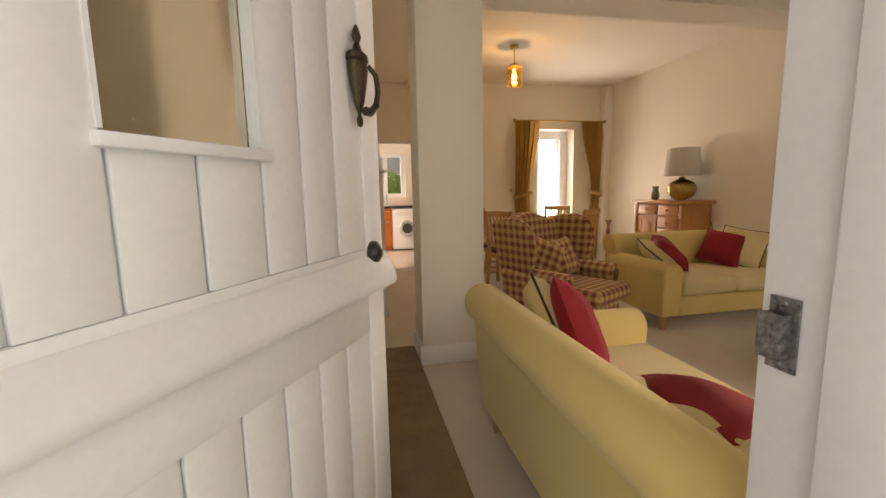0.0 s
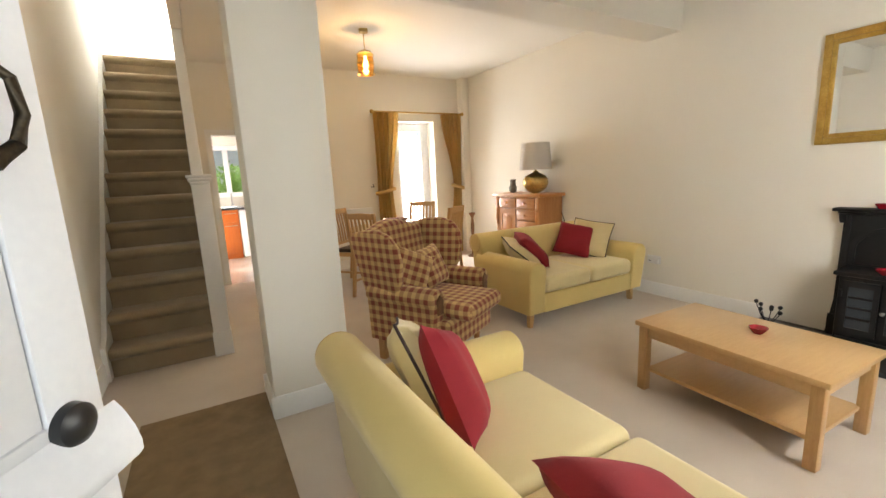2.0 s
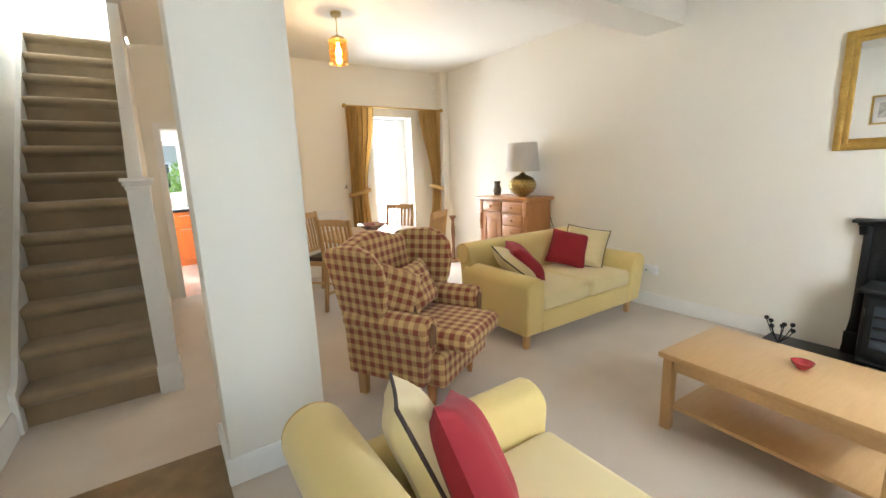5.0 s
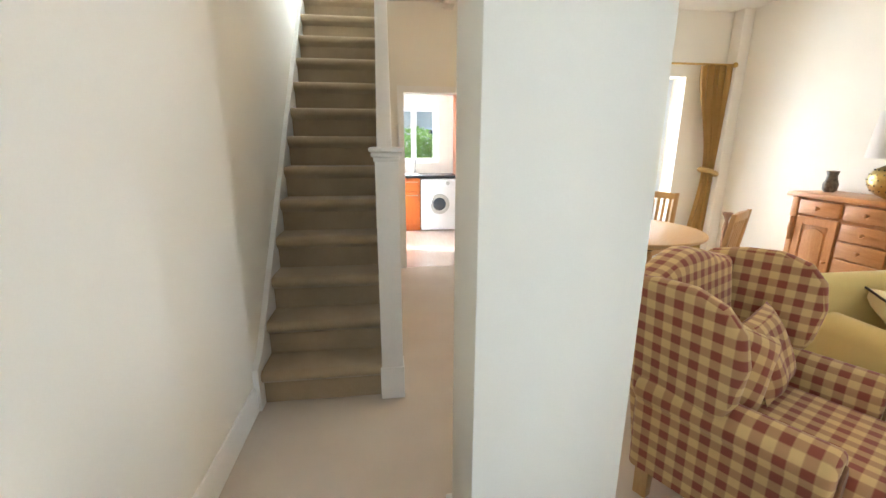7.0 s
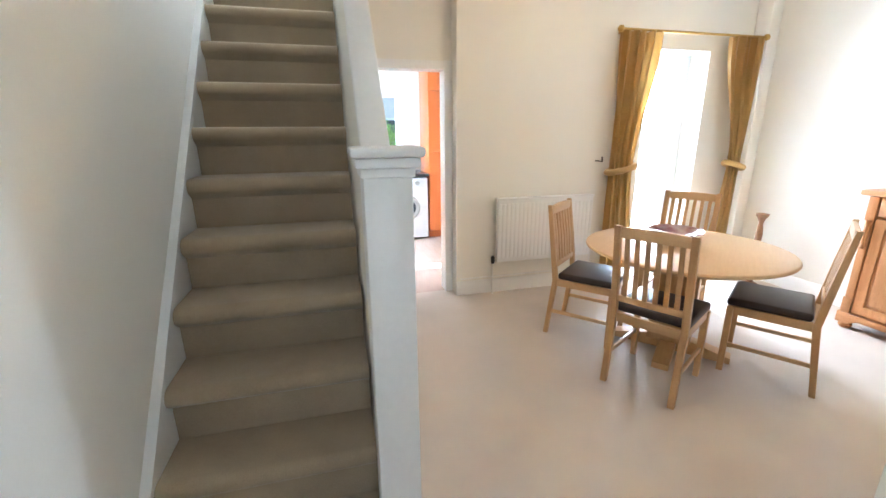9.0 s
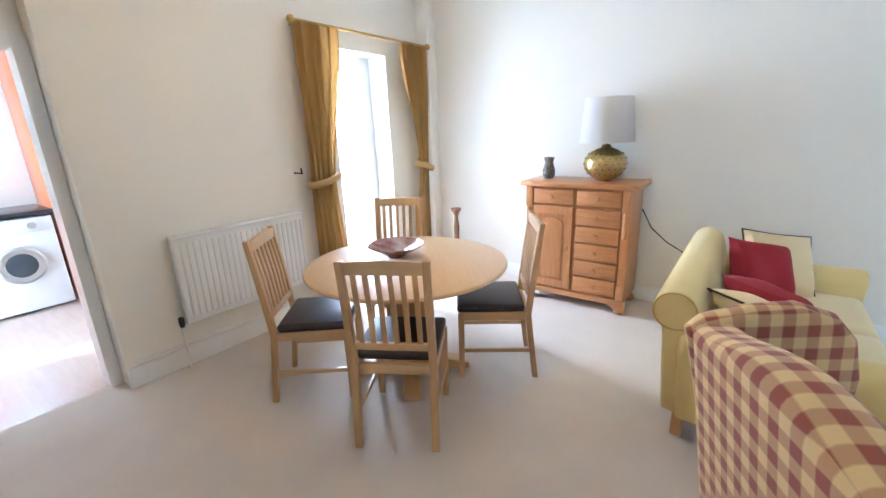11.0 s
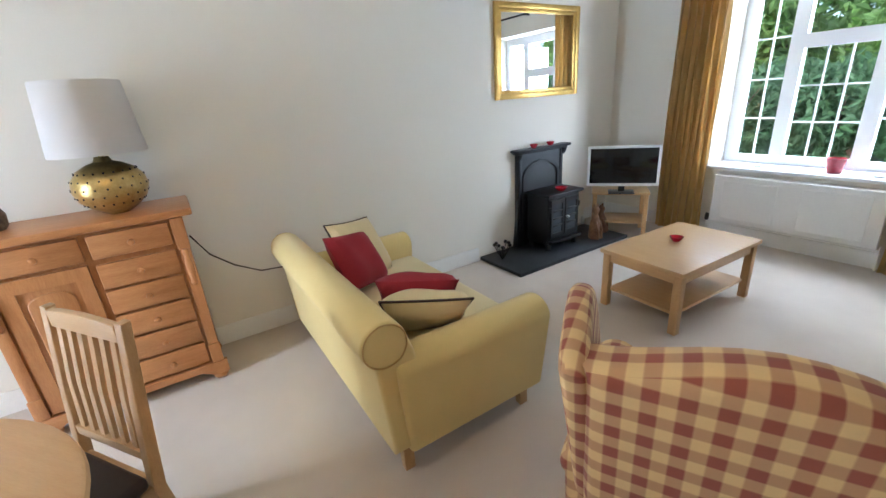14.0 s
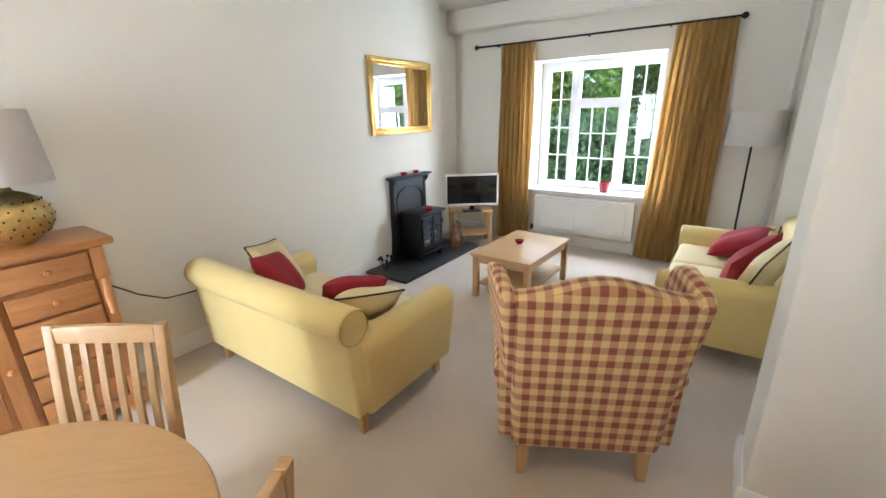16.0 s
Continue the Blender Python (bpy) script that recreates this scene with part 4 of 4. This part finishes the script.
    lean = lambda z: -0.065 * max(0, z - 0.45) / 0.5
    for sx in (-1, 1):
        x = sx * 0.19
        bm = extrude([(-0.065, 0), (-0.035, 0), (0.018, 0.42), (lean(0.70) + 0.016, 0.70), (lean(0.965) + 0.012, 0.965), (lean(0.965) - 0.016, 0.965), (lean(0.70) - 0.018, 0.70), (-0.018, 0.42)], "x", x - 0.018, x + 0.018, 0.004)
        part("back_leg", bm, M_OAKV, c)
        part("front_leg", extrude([(x - 0.02, 0.435), (x + 0.02, 0.435), (x + 0.015, 0), (x - 0.015, 0)], "y", 0.38, 0.415, 0.003), M_OAKV, c)
        part("side_rail", box(x - 0.011, 0.012, 0.385, x + 0.011, 0.38, 0.437, 0.003), M_OAK, c)
        part("stretcher", box(x - 0.009, -0.02, 0.17, x + 0.009, 0.39, 0.195, 0.003), M_OAK, c)
    part("front_rail", box(-0.17, 0.385, 0.385, 0.17, 0.407, 0.437, 0.003), M_OAK, c)
    part("back_rail", box(-0.17, -0.012, 0.385, 0.17, 0.012, 0.437, 0.003), M_OAK, c)
    part("lower_back_rail", box(-0.172, lean(0.53) - 0.011, 0.515, 0.172, lean(0.53) + 0.011, 0.55, 0.003), M_OAK, c)
    crest = extrude([(x, 0.955 - 0.0 + 0.012 * math.cos(math.pi * x / 0.4)) for x in (-0.172, -0.1, 0, 0.1, 0.172)] + [(0.172, 0.90), (-0.172, 0.90)], "y", lean(0.93) - 0.012, lean(0.93) + 0.012, 0.004)
    part("crest_rail", crest, M_OAK, c)
    for k in range(6):
        x = -0.137 + k * 0.0548
        bm = extrude([(lean(0.545) - 0.006, 0.545), (lean(0.545) + 0.006, 0.545), (lean(0.72) + 0.012, 0.72), (lean(0.905) + 0.006, 0.905), (lean(0.905) - 0.006, 0.905), (lean(0.72) + 0.0, 0.72)], "x", x - 0.012, x + 0.012)
        part("slat", bm, M_OAKV, c)
    part("seat", box(-0.205, 0.02, 0.437, 0.205, 0.42, 0.485, 0.018, 4), M_LEATHER, c, "dark brown leather seat pad")
    return c


def chair_pose(x, y, face):
    return pose(x, y, 0, 0, 0, face - 90)


first = dining_chair(chair_pose(2.18, 6.24, 30))
for x, y, face in ((3.40, 7.28, 213), (3.20, 6.07, 124), (2.19, 7.14, -50)):
    copy_thing(first, chair_pose(x, y, face))

# ---------------------------------------------------------------- chest and lamp
chest = thing("pine_chest", pose(4.24, 6.13, 0), "orange pine cupboard with drawers and one panelled door", "chest")
part("carcass", box(0.012, -0.42, 0.09, 0.40, 0.42, 1.005, 0.003), M_PINE, chest)
part("top", box(-0.035, -0.475, 1.005, 0.405, 0.475, 1.045, 0.010), M_PINEH, chest)
part("base_plinth", extrude([(-0.44, 0.04), (-0.36, 0.04), (-0.30, 0.075), (0.30, 0.075), (0.36, 0.04), (0.44, 0.04), (0.44, 0.12), (-0.44, 0.12)], "x", -0.02, 0.012, 0.004), M_PINEH, chest)
for sy in (-1, 1):
    for x in (0.02, 0.36):
        part("foot", lathe([(0.03, 0), (0.042, 0.02), (0.035, 0.05), (0.022, 0.06), (0.022, 0.09)], 16, (x, sy * 0.39, 0)), M_PINE, chest)
    part("corner_stile", box(-0.006, sy * 0.395 - 0.026, 0.121, 0.0118, sy * 0.395 + 0.026, 0.829, 0.004), M_PINE, chest)
    part("corner_spindle", lathe([(0.010, 0.62), (0.018, 0.635), (0.013, 0.65), (0.020, 0.70), (0.020, 0.74), (0.013, 0.79), (0.018, 0.81), (0.012, 0.829)], 14, (-0.012, sy * 0.395, 0)), M_PINE, chest, "short turned pine spindle")
    part("foot_block", box(-0.018, sy * 0.395 - 0.03, 0.121, -0.0062, sy * 0.395 + 0.03, 0.24, 0.004), M_PINE, chest)
    part("post_block", box(-0.015, sy * 0.395 - 0.03, 0.83, 0.012, sy * 0.395 + 0.03, 1.0, 0.004), M_PINE, chest)


def drawer(y0, y1, z0, z1):
    d = part("drawer", box(-0.012, y0, z0, 0.013, y1, z1, 0.006), M_PINEH, chest)
    part("knob", lathe([(0.009, 0), (0.008, -0.012), (0.017, -0.022), (0.014, -0.032), (0, -0.036)], 14, (-0.012, (y0 + y1) / 2, (z0 + z1) / 2), axis="x"), M_PINE, d)


drawer(-0.355, -0.015, 0.865, 0.985)
drawer(0.015, 0.355, 0.865, 0.985)
for k in range(5):
    drawer(-0.355, -0.015, 0.135 + k * 0.143, 0.135 + k * 0.143 + 0.128)
cd = part("cupboard_door", box(-0.004, 0.015, 0.135, 0.013, 0.355, 0.845, 0.004), M_PINE, chest)
part("door_panel", extrude([(0.095, 0.22), (0.275, 0.22), (0.275, 0.70)] + arc(0.185, 0.70, 0.09, 0, 180, 10, 0.055)[1:], "x", -0.012, -0.003, 0.006), M_PINE, cd)
part("door_frame", boxes((-0.012, 0.015, 0.135, -0.0042, 0.075, 0.845), (-0.012, 0.295, 0.135, -0.0042, 0.355, 0.845), (-0.012, 0.075, 0.135, -0.0042, 0.295, 0.20), (-0.012, 0.075, 0.78, -0.0042, 0.295, 0.845)), M_PINE, cd)
part("knob", lathe([(0.009, 0), (0.008, -0.012), (0.016, -0.022), (0, -0.034)], 14, (-0.012, 0.045, 0.5), axis="x"), M_PINE, cd)

tl = thing("table_lamp", pose(4.43, 5.97, 1.045), "round pierced brass lamp with a white drum shade on the chest", "table lamp")
gl = part("globe_base", lathe([(0.05, 0), (0.055, 0.006), (0.10, 0.03), (0.145, 0.075), (0.165, 0.13), (0.155, 0.18), (0.12, 0.225), (0.075, 0.25), (0.04, 0.262), (0.03, 0.285)], 40), M_BRASS, tl)
bm = bmesh.new()
for row, (z, r) in enumerate(((0.06, 0.1315), (0.10, 0.1545), (0.14, 0.1625), (0.18, 0.1535), (0.215, 0.1305))):
    for k in range(20):
        a = 2 * math.pi * (k + 0.5 * (row % 2)) / 20
        box(r * math.cos(a) - 0.004, r * math.sin(a) - 0.004, z - 0.005, r * math.cos(a) + 0.004, r * math.sin(a) + 0.004, z + 0.005, 0.002, 1, bm=bm)
dots = part("piercing", bm, M_BLACKP, gl, "dark pierced spots")
dots["kind"] = "stuff"
part("neck", lathe([(0.012, 0.28), (0.012, 0.40)], 12), M_BRASS, tl)
part("shade", lathe([(0.205, 0.30), (0.175, 0.635), (0.170, 0.635), (0.200, 0.30)], 48), M_SHADE, tl)
solid("vase", lathe([(0.035, 0), (0.05, 0.02), (0.055, 0.07), (0.04, 0.11), (0.036, 0.14), (0.045, 0.18), (0.038, 0.18), (0.03, 0.14), (0, 0.13)], 24), M_POT, "small mottled stoneware vase on the chest", "vase", m=pose(4.45, 6.45, 1.045))
solid("lamp_cable", tube([(4.62, 5.70, 0.80), (4.60, 5.62, 0.66), (4.58, 5.5, 0.56), (4.6, 5.35, 0.47), (4.62, 5.2, 0.45), (4.63, 5.0, 0.44)], 0.005, 6), M_PIPE, "dark lamp cable hanging from the chest along the wall", "cable")
cs = thing("candle_stand", pose(4.40, 7.42, 0), "tall turned wooden candle stand on the floor", "candle stand")
part("stem", lathe([(0.03, 0.03), (0.02, 0.08), (0.028, 0.16), (0.018, 0.25), (0.026, 0.40), (0.03, 0.52), (0.018, 0.62), (0.03, 0.66)], 18), M_CAT, cs)
part("base", lathe([(0.085, 0), (0.09, 0.012), (0.06, 0.028), (0.03, 0.04)], 24), M_CAT, cs)
part("cup", lathe([(0.03, 0.66), (0.05, 0.69), (0.052, 0.71), (0.04, 0.71), (0, 0.70)], 20), M_CAT, cs)


# ---------------------------------------------------------------- curtains
def curtain(m, w_top, w_mid, w_bot, z0, z1, tie=None, shift=0.0, folds=7, label="gold cotton curtain with deep folds"):
    """Hangs in its xz plane; tie: the height at which a band gathers it; shift: sideways pull at the tie."""
    c = thing("curtain", m, label, "curtain", "gold curtains")
    nu, nz = folds * 10, 40
    b = bmesh.new()
    rows = []
    for j in range(nz + 1):
        z = z0 + (z1 - z0) * j / nz
        if tie:
            k = (z - tie) / (z1 - tie) if z > tie else (tie - z) / (tie - z0)
            s = k * k * (3 - 2 * k)
            w = w_mid + ((w_top if z > tie else w_bot) - w_mid) * s
            off = shift * (1 - s) if z > tie else shift * (1 - 0.75 * s)
        else:
            k = (z - z0) / (z1 - z0)
            w, off = w_bot + (w_top - w_bot) * k, shift * (1 - k)
        row = []
        for i in range(nu + 1):
            u = i / nu
            ph = 2 * math.pi * folds * u
            depth = min(0.045, 0.30 * w / folds * 1.6) * (0.75 + 0.25 * math.sin(3 * u * 6 + 1))
            y = depth * math.sin(ph + 0.5 * math.sin(2.2 * z)) + 0.010 * math.sin(ph * 0.37 + 3 * z)
            row.append(b.verts.new((off + (u - 0.5) * w + 0.006 * math.sin(ph * 2 + z * 3), y, z)))
        rows.append(row)
    for p, q in zip(rows, rows[1:]):
        for i in range(nu):
            b.faces.new((p[i], p[i + 1], q[i + 1], q[i]))
    geo = bmesh.ops.solidify(b, geom=b.faces[:], thickness=0.004)
    cloth = part("cloth", b, M_CURT, c)
    if tie:
        loop = [(shift + (w_mid / 2 + 0.02) * math.cos(2 * math.pi * k / 24), 0.07 * math.sin(2 * math.pi * k / 24), tie + 0.03 * math.cos(2 * math.pi * k / 24) * (1 if shift < 0 else -1)) for k in range(24)]
        bm = tube(loop, 0.028, 8, closed=True)
        part("tie_band", bm, M_CURT, c)
    return c


curtain(pose(3.17, 7.80, 0), 0.40, 0.24, 0.34, 0.03, 2.28, tie=1.13, shift=-0.07, folds=5, label="gold curtain held back by a band at the garden door")
curtain(pose(4.30, 7.80, 0), 0.36, 0.15, 0.24, 0.03, 2.28, tie=1.13, shift=0.09, folds=5, label="gold curtain held back by a band at the garden door")
curtain(pose(3.90, 1.43, 0), 0.44, 0.44, 0.46, 0.02, 2.40, folds=7, label="full-length gold curtain drawn beside the front window")
curtain(pose(1.98, 1.43, 0), 0.50, 0.5, 0.66, 0.02, 2.40, shift=0.06, folds=9, label="full-length gold curtain drawn beside the front window")


def pole(x0, x1, y, z, material, label, wall_y, stops):
    p = thing("curtain_pole", pose(0, 0, 0), label, "curtain pole")
    part("rod", tube([(x0, y, z), (x1, y, z)], 0.011, 12), material, p)
    for x in (x0, x1):
        part("finial", lathe([(0, -0.03), (0.02, -0.022), (0.03, 0), (0.02, 0.022), (0, 0.03)], 14, (x, y, z)), material, p)
    for x in stops:
        part("bracket", tube([(x, wall_y, z), (x, y, z)], 0.008, 8), material, p)
    return p


pole(2.96, 4.52, 7.80, 2.29, M_GILT, "slim bronze curtain pole over the garden door", WY, (3.05, 4.42))
pole(1.70, 4.46, 1.43, 2.41, M_IRON, "dark iron curtain pole over the front window", 1.303, (2.30, 3.1, 4.2))
for x in (2.93, 4.47):
    hk = solid("tie_hook", tube([(x, WY, 1.20), (x, WY - 0.10, 1.20), (x - 0.02, WY - 0.12, 1.24)], 0.007, 8), M_BRONZE, "small bronze curtain tie hook on the wall", "hook")


# ---------------------------------------------------------------- radiators and fittings
def radiator(m, w, h, label, ribs):
    r = thing("radiator", m, label, "radiator")
    part("panel", box(0, 0.02, 0, w, 0.06, h, 0.008), M_TRIM, r)
    for i in range(ribs):
        x = (i + 0.5) * w / ribs
        part("rib", box(x - w / ribs * 0.36, 0.013, 0.04, x + w / ribs * 0.36, 0.0205, h - 0.04, 0.004, 1), M_TRIM, r)
    part("grille", box(0.004, 0.0, h - 0.004, w - 0.004, 0.085, h + 0.008, 0.002), M_TRIM, r)
    part("valve", lathe([(0.014, 0), (0.018, 0.02), (0.018, 0.06), (0.01, 0.07)], 14, (-0.03, 0.04, -0.01)), M_BLACKP, r)
    for x in (-0.03, w + 0.02):
        part("pipe", tube([(x, 0.04, 0.03), (x, 0.04, -m.translation.z + 0.002)], 0.0075, 8), M_TRIM, r)
    for x in (0.15, w - 0.15):
        part("wall_bracket", box(x - 0.02, 0.0605, h * 0.4, x + 0.02, 0.099, h * 0.6), M_TRIM, r)
    return r


radiator(pose(1.93, WY - 0.10, 0.31), 0.96, 0.58, "white ribbed panel radiator under the dining wall", 24)
radiator(pose(3.62, 1.40, 0.17, 0, 0, 180), 1.20, 0.44, "long white flat radiator below the front window", 2)
sk = thing("wall_socket", pose(WX, 4.44, 0.37), "white double wall socket", "socket")
part("plate", box(-0.012, -0.073, -0.043, -0.001, 0.073, 0.043, 0.003), M_WHITEP, sk)
for y in (-0.045, 0.045):
    part("switch", box(-0.016, y - 0.008, 0.012, -0.012, y + 0.008, 0.03, 0.002), M_WHITEP, sk)
    part("pin_hole", box(-0.0135, y - 0.012, -0.02, -0.0119, y + 0.012, -0.012), M_BLACKP, sk)
th = thing("light_switch", pose(0.694, 6.6, 1.30), "white light switch on the stair wall", "switch")
part("plate", box(0.001, -0.043, -0.043, 0.011, 0.043, 0.043, 0.003), M_WHITEP, th)
part("rocker", box(0.011, -0.012, -0.018, 0.015, 0.012, 0.018, 0.002), M_WHITEP, th)

solid("heating_pipe", tube([(1.245, 1.335, 0.0), (1.245, 1.335, CZ - 0.002)], 0.011, 10), M_TRIM, "white painted upright heating pipe in the corner", "pipe")
solid("heating_pipe", tube([(1.40, 1.345, 0.155), (3.95, 1.345, 0.155)], 0.008, 8), M_TRIM, "white painted heating pipe along the skirting", "pipe")
solid("heating_pipe", tube([(1.60, WY - 0.035, 0.165), (3.30, WY - 0.035, 0.165)], 0.008, 8), M_TRIM, "white painted heating pipe along the skirting", "pipe")
ad = thing("plug_adapter", pose(WX - 0.017, 4.40, 0.36), "white plug in the double wall socket", "plug")
part("body", box(-0.035, -0.025, -0.025, 0.0, 0.025, 0.025, 0.006), M_WHITEP, ad)
pl = thing("pendant_light", pose(2.34, 6.26, 0), "amber glass lantern pendant with a lit bulb", "pendant light")
part("ceiling_rose", lathe([(0.05, CZ - 0.03), (0.045, CZ - 0.015), (0.05, CZ - 0.001)], 24), M_BRASS, pl)
part("chain", tube([(0, 0, CZ - 0.03), (0, 0, 2.66)], 0.005, 6), M_BRASS, pl)
part("cap", lathe([(0.085, 2.62), (0.06, 2.645), (0.02, 2.66), (0.008, 2.67)], 24), M_BRASS, pl)
part("lantern_glass", lathe([(0.07, 2.41), (0.082, 2.43), (0.09, 2.52), (0.082, 2.615), (0.079, 2.615), (0.087, 2.52), (0.079, 2.433), (0.068, 2.414)], 24), M_AMBER, pl).visible_shadow = False
for z in (2.42, 2.52, 2.61):
    part("band", tube([(0.091 * math.cos(2 * math.pi * k / 24), 0.091 * math.sin(2 * math.pi * k / 24), z) for k in range(24)], 0.004, 6, closed=True), M_BRASS, pl)
part("bulb", lathe([(0, 2.47), (0.022, 2.48), (0.03, 2.51), (0.022, 2.545), (0.013, 2.57), (0.013, 2.60)], 16), M_BULB, pl, "glowing warm bulb")
bulb = new("pendant_bulb_light", bpy.data.lights.new("pendant_bulb_light", "POINT"))
bulb.data.energy, bulb.data.color, bulb.data.shadow_soft_size = 8, (1.0, 0.66, 0.32), 0.03
bulb.location = (2.34, 6.26, 2.445)

fl = thing("floor_lamp", pose(1.47, 1.60, 0), "dark metal floor lamp with a white drum shade", "floor lamp")
part("base", lathe([(0.13, 0), (0.13, 0.015), (0.02, 0.03), (0.012, 0.05)], 28), M_IRON, fl)
part("stem", lathe([(0.009, 0.04), (0.009, 1.45)], 12), M_IRON, fl)
part("shade", lathe([(0.215, 1.30), (0.195, 1.60), (0.190, 1.60), (0.210, 1.30)], 44), M_SHADE, fl)
pot = solid("plant_pot", lathe([(0.045, 0), (0.05, 0.005), (0.065, 0.11), (0.07, 0.12), (0.062, 0.12), (0.05, 0.10), (0, 0.10)], 24), M_REDGL, "glossy red pot on the window sill", "pot", m=pose(2.82, 1.20, 0.69))
for x, r in ((3.35, 0.035), (2.55, 0.035)):
    solid("sill_dish", lathe([(r * 0.6, 0), (r, 0.012), (r * 0.9, 0.014), (0, 0.006)], 18), M_STEEL, "small silver dish on the window sill", "dish", m=pose(x, 1.22, 0.69))
pic = thing("framed_picture", pose(LX + 0.001, 3.82, 2.0), "small framed print on the hall wall", "picture")
part("frame", boxes((0, -0.16, -0.20, 0.018, -0.135, 0.20), (0, 0.135, -0.20, 0.018, 0.16, 0.20), (0, -0.135, -0.20, 0.018, 0.135, -0.175), (0, -0.135, 0.175, 0.018, 0.135, 0.20)), M_GILT, pic)
part("mount", box(0.002, -0.135, -0.175, 0.008, 0.135, 0.175), M_SHADE, pic)
part("print", box(0.008, -0.08, -0.11, 0.010, 0.08, 0.10), M_PAPER, pic)

# ---------------------------------------------------------------- outside
structure("ground", box(-400, -400, -0.5, 400, 400, -0.21), M_GRASS, "green lawn reaching away from the house", "ground")
structure("pavement", box(2.2, 8.35, -0.3, 6.5, 12.5, -0.03), M_PAVE, "pale paved garden patio", "paving")


def leaves(seed, centre, size, count, leaf):
    """A loose crown of small folded leaves."""
    rng = random.Random(seed)
    verts, faces = [], []
    lumps = [(Vector((rng.uniform(-1, 1), rng.uniform(-1, 1), rng.uniform(-1, 1))) * 0.62, rng.uniform(0.3, 0.55)) for _ in range(16)]
    for _ in range(count):
        c, r = rng.choice(lumps)
        d = Vector((rng.gauss(0, 1), rng.gauss(0, 1), rng.gauss(0, 1))).normalized() * r * rng.uniform(0.6, 1.0)
        p = Vector([(a + q) * s for a, q, s in zip(c, d, size)]) + Vector(centre)
        u = Vector((rng.gauss(0, 1), rng.gauss(0, 1), rng.gauss(0, 1))).normalized()
        w = u.cross(Vector((rng.gauss(0, 1), rng.gauss(0, 1), rng.gauss(0, 1)))).normalized()
        k, s = len(verts), leaf * rng.uniform(0.6, 1.3)
        up = u.cross(w) * s * 0.15
        verts += [p - u * s, p - w * s * 0.4 + up, p + u * s, p + w * s * 0.4 + up]
        faces += [(k, k + 1, k + 2), (k, k + 2, k + 3)]
    me = bpy.data.meshes.new("leaves")
    me.from_pydata([tuple(v) for v in verts], [], faces)
    return me


def shrub(x, y, w, d, h, seed, material, label, name="shrub", count=9000, leaf=0.075, trunk=0.3):
    t = thing(name, pose(x, y, -0.21), label, "shrub" if name == "shrub" else "tree")
    rng = random.Random(seed)
    part("trunk", tube([(0, 0, 0), (0.03, 0.02, h * trunk), (0.0, 0.05, h * 0.6)], [0.06 * h / 2, 0.045 * h / 2, 0.02], 8), M_BARK, t)
    for k in range(4):
        a = k * 1.6 + rng.random()
        part("limb", tube([(0, 0, h * trunk * 0.8), (0.25 * w * math.cos(a), 0.25 * d * math.sin(a), h * 0.55), (0.4 * w * math.cos(a), 0.4 * d * math.sin(a), h * 0.75)], [0.03, 0.02, 0.008], 6), M_BARK, t)
    me = leaves(seed, (0, 0, h * 0.55), (w / 2, d / 2, h * 0.5), count, leaf)
    me.materials.append(material)
    ob = new("crown", me)
    ob.parent = t
    ob["kind"] = "stuff"
    return t


for k, (x, y, w, h) in enumerate(((0.6, -2.2, 2.2, 1.9), (2.2, -2.0, 2.2, 1.7), (3.8, -2.4, 2.4, 1.8), (5.4, -2.1, 2.4, 2.0), (7.0, -2.6, 2.6, 2.0))):
    shrub(x, y, w, 1.4, h, 20 + k, M_LEAFD, "dense dark green garden shrub outside the front window")
for k, (x, y, w, h) in enumerate(((-1.0, -5.5, 4.0, 4.6), (2.4, -6.0, 4.2, 5.0), (5.6, -5.6, 4.4, 4.6), (8.8, -6.4, 4.4, 5.2))):
    shrub(x, y, w, 3.0, h, 40 + k, M_LEAF, "leafy sunlit garden tree outside the front window", "tree", 15000, 0.13)
shrub(1.55, 13.2, 1.5, 1.2, 2.1, 71, M_LEAF, "rounded green shrub outside the kitchen window", count=5000, leaf=0.05)
house = thing("neighbour_house", pose(1.5, 19.0, -0.21), "pale rendered house with dark windows behind the garden", "house")
part("wall", box(-5, 0, 0, 5, 6, 5.2), M_RENDER, house)
part("roof", extrude([(-0.4, 5.2), (3.0, 7.4), (6.4, 5.2)], "x", -5.3, 5.3), M_SLATER, house)
for x in (-3.4, -1.4, 0.6, 2.6):
    for z in (0.9, 3.2):
        w = part("window", boxes((x, -0.05, z, x + 0.08, 0.04, z + 1.3), (x + 1.02, -0.05, z, x + 1.1, 0.04, z + 1.3), (x + 0.08, -0.05, z, x + 1.02, 0.04, z + 0.08), (x + 0.08, -0.05, z + 1.22, x + 1.02, 0.04, z + 1.3)), M_UPVC, house)
        part("pane", box(x + 0.08, -0.02, z + 0.08, x + 1.02, -0.01, z + 1.22), M_DARKGL, w)
structure("garden_wall", box(2.0, 11.4, -0.21, 9.0, 11.6, 1.8), M_RENDER, "pale rendered garden wall beyond the patio", "wall")
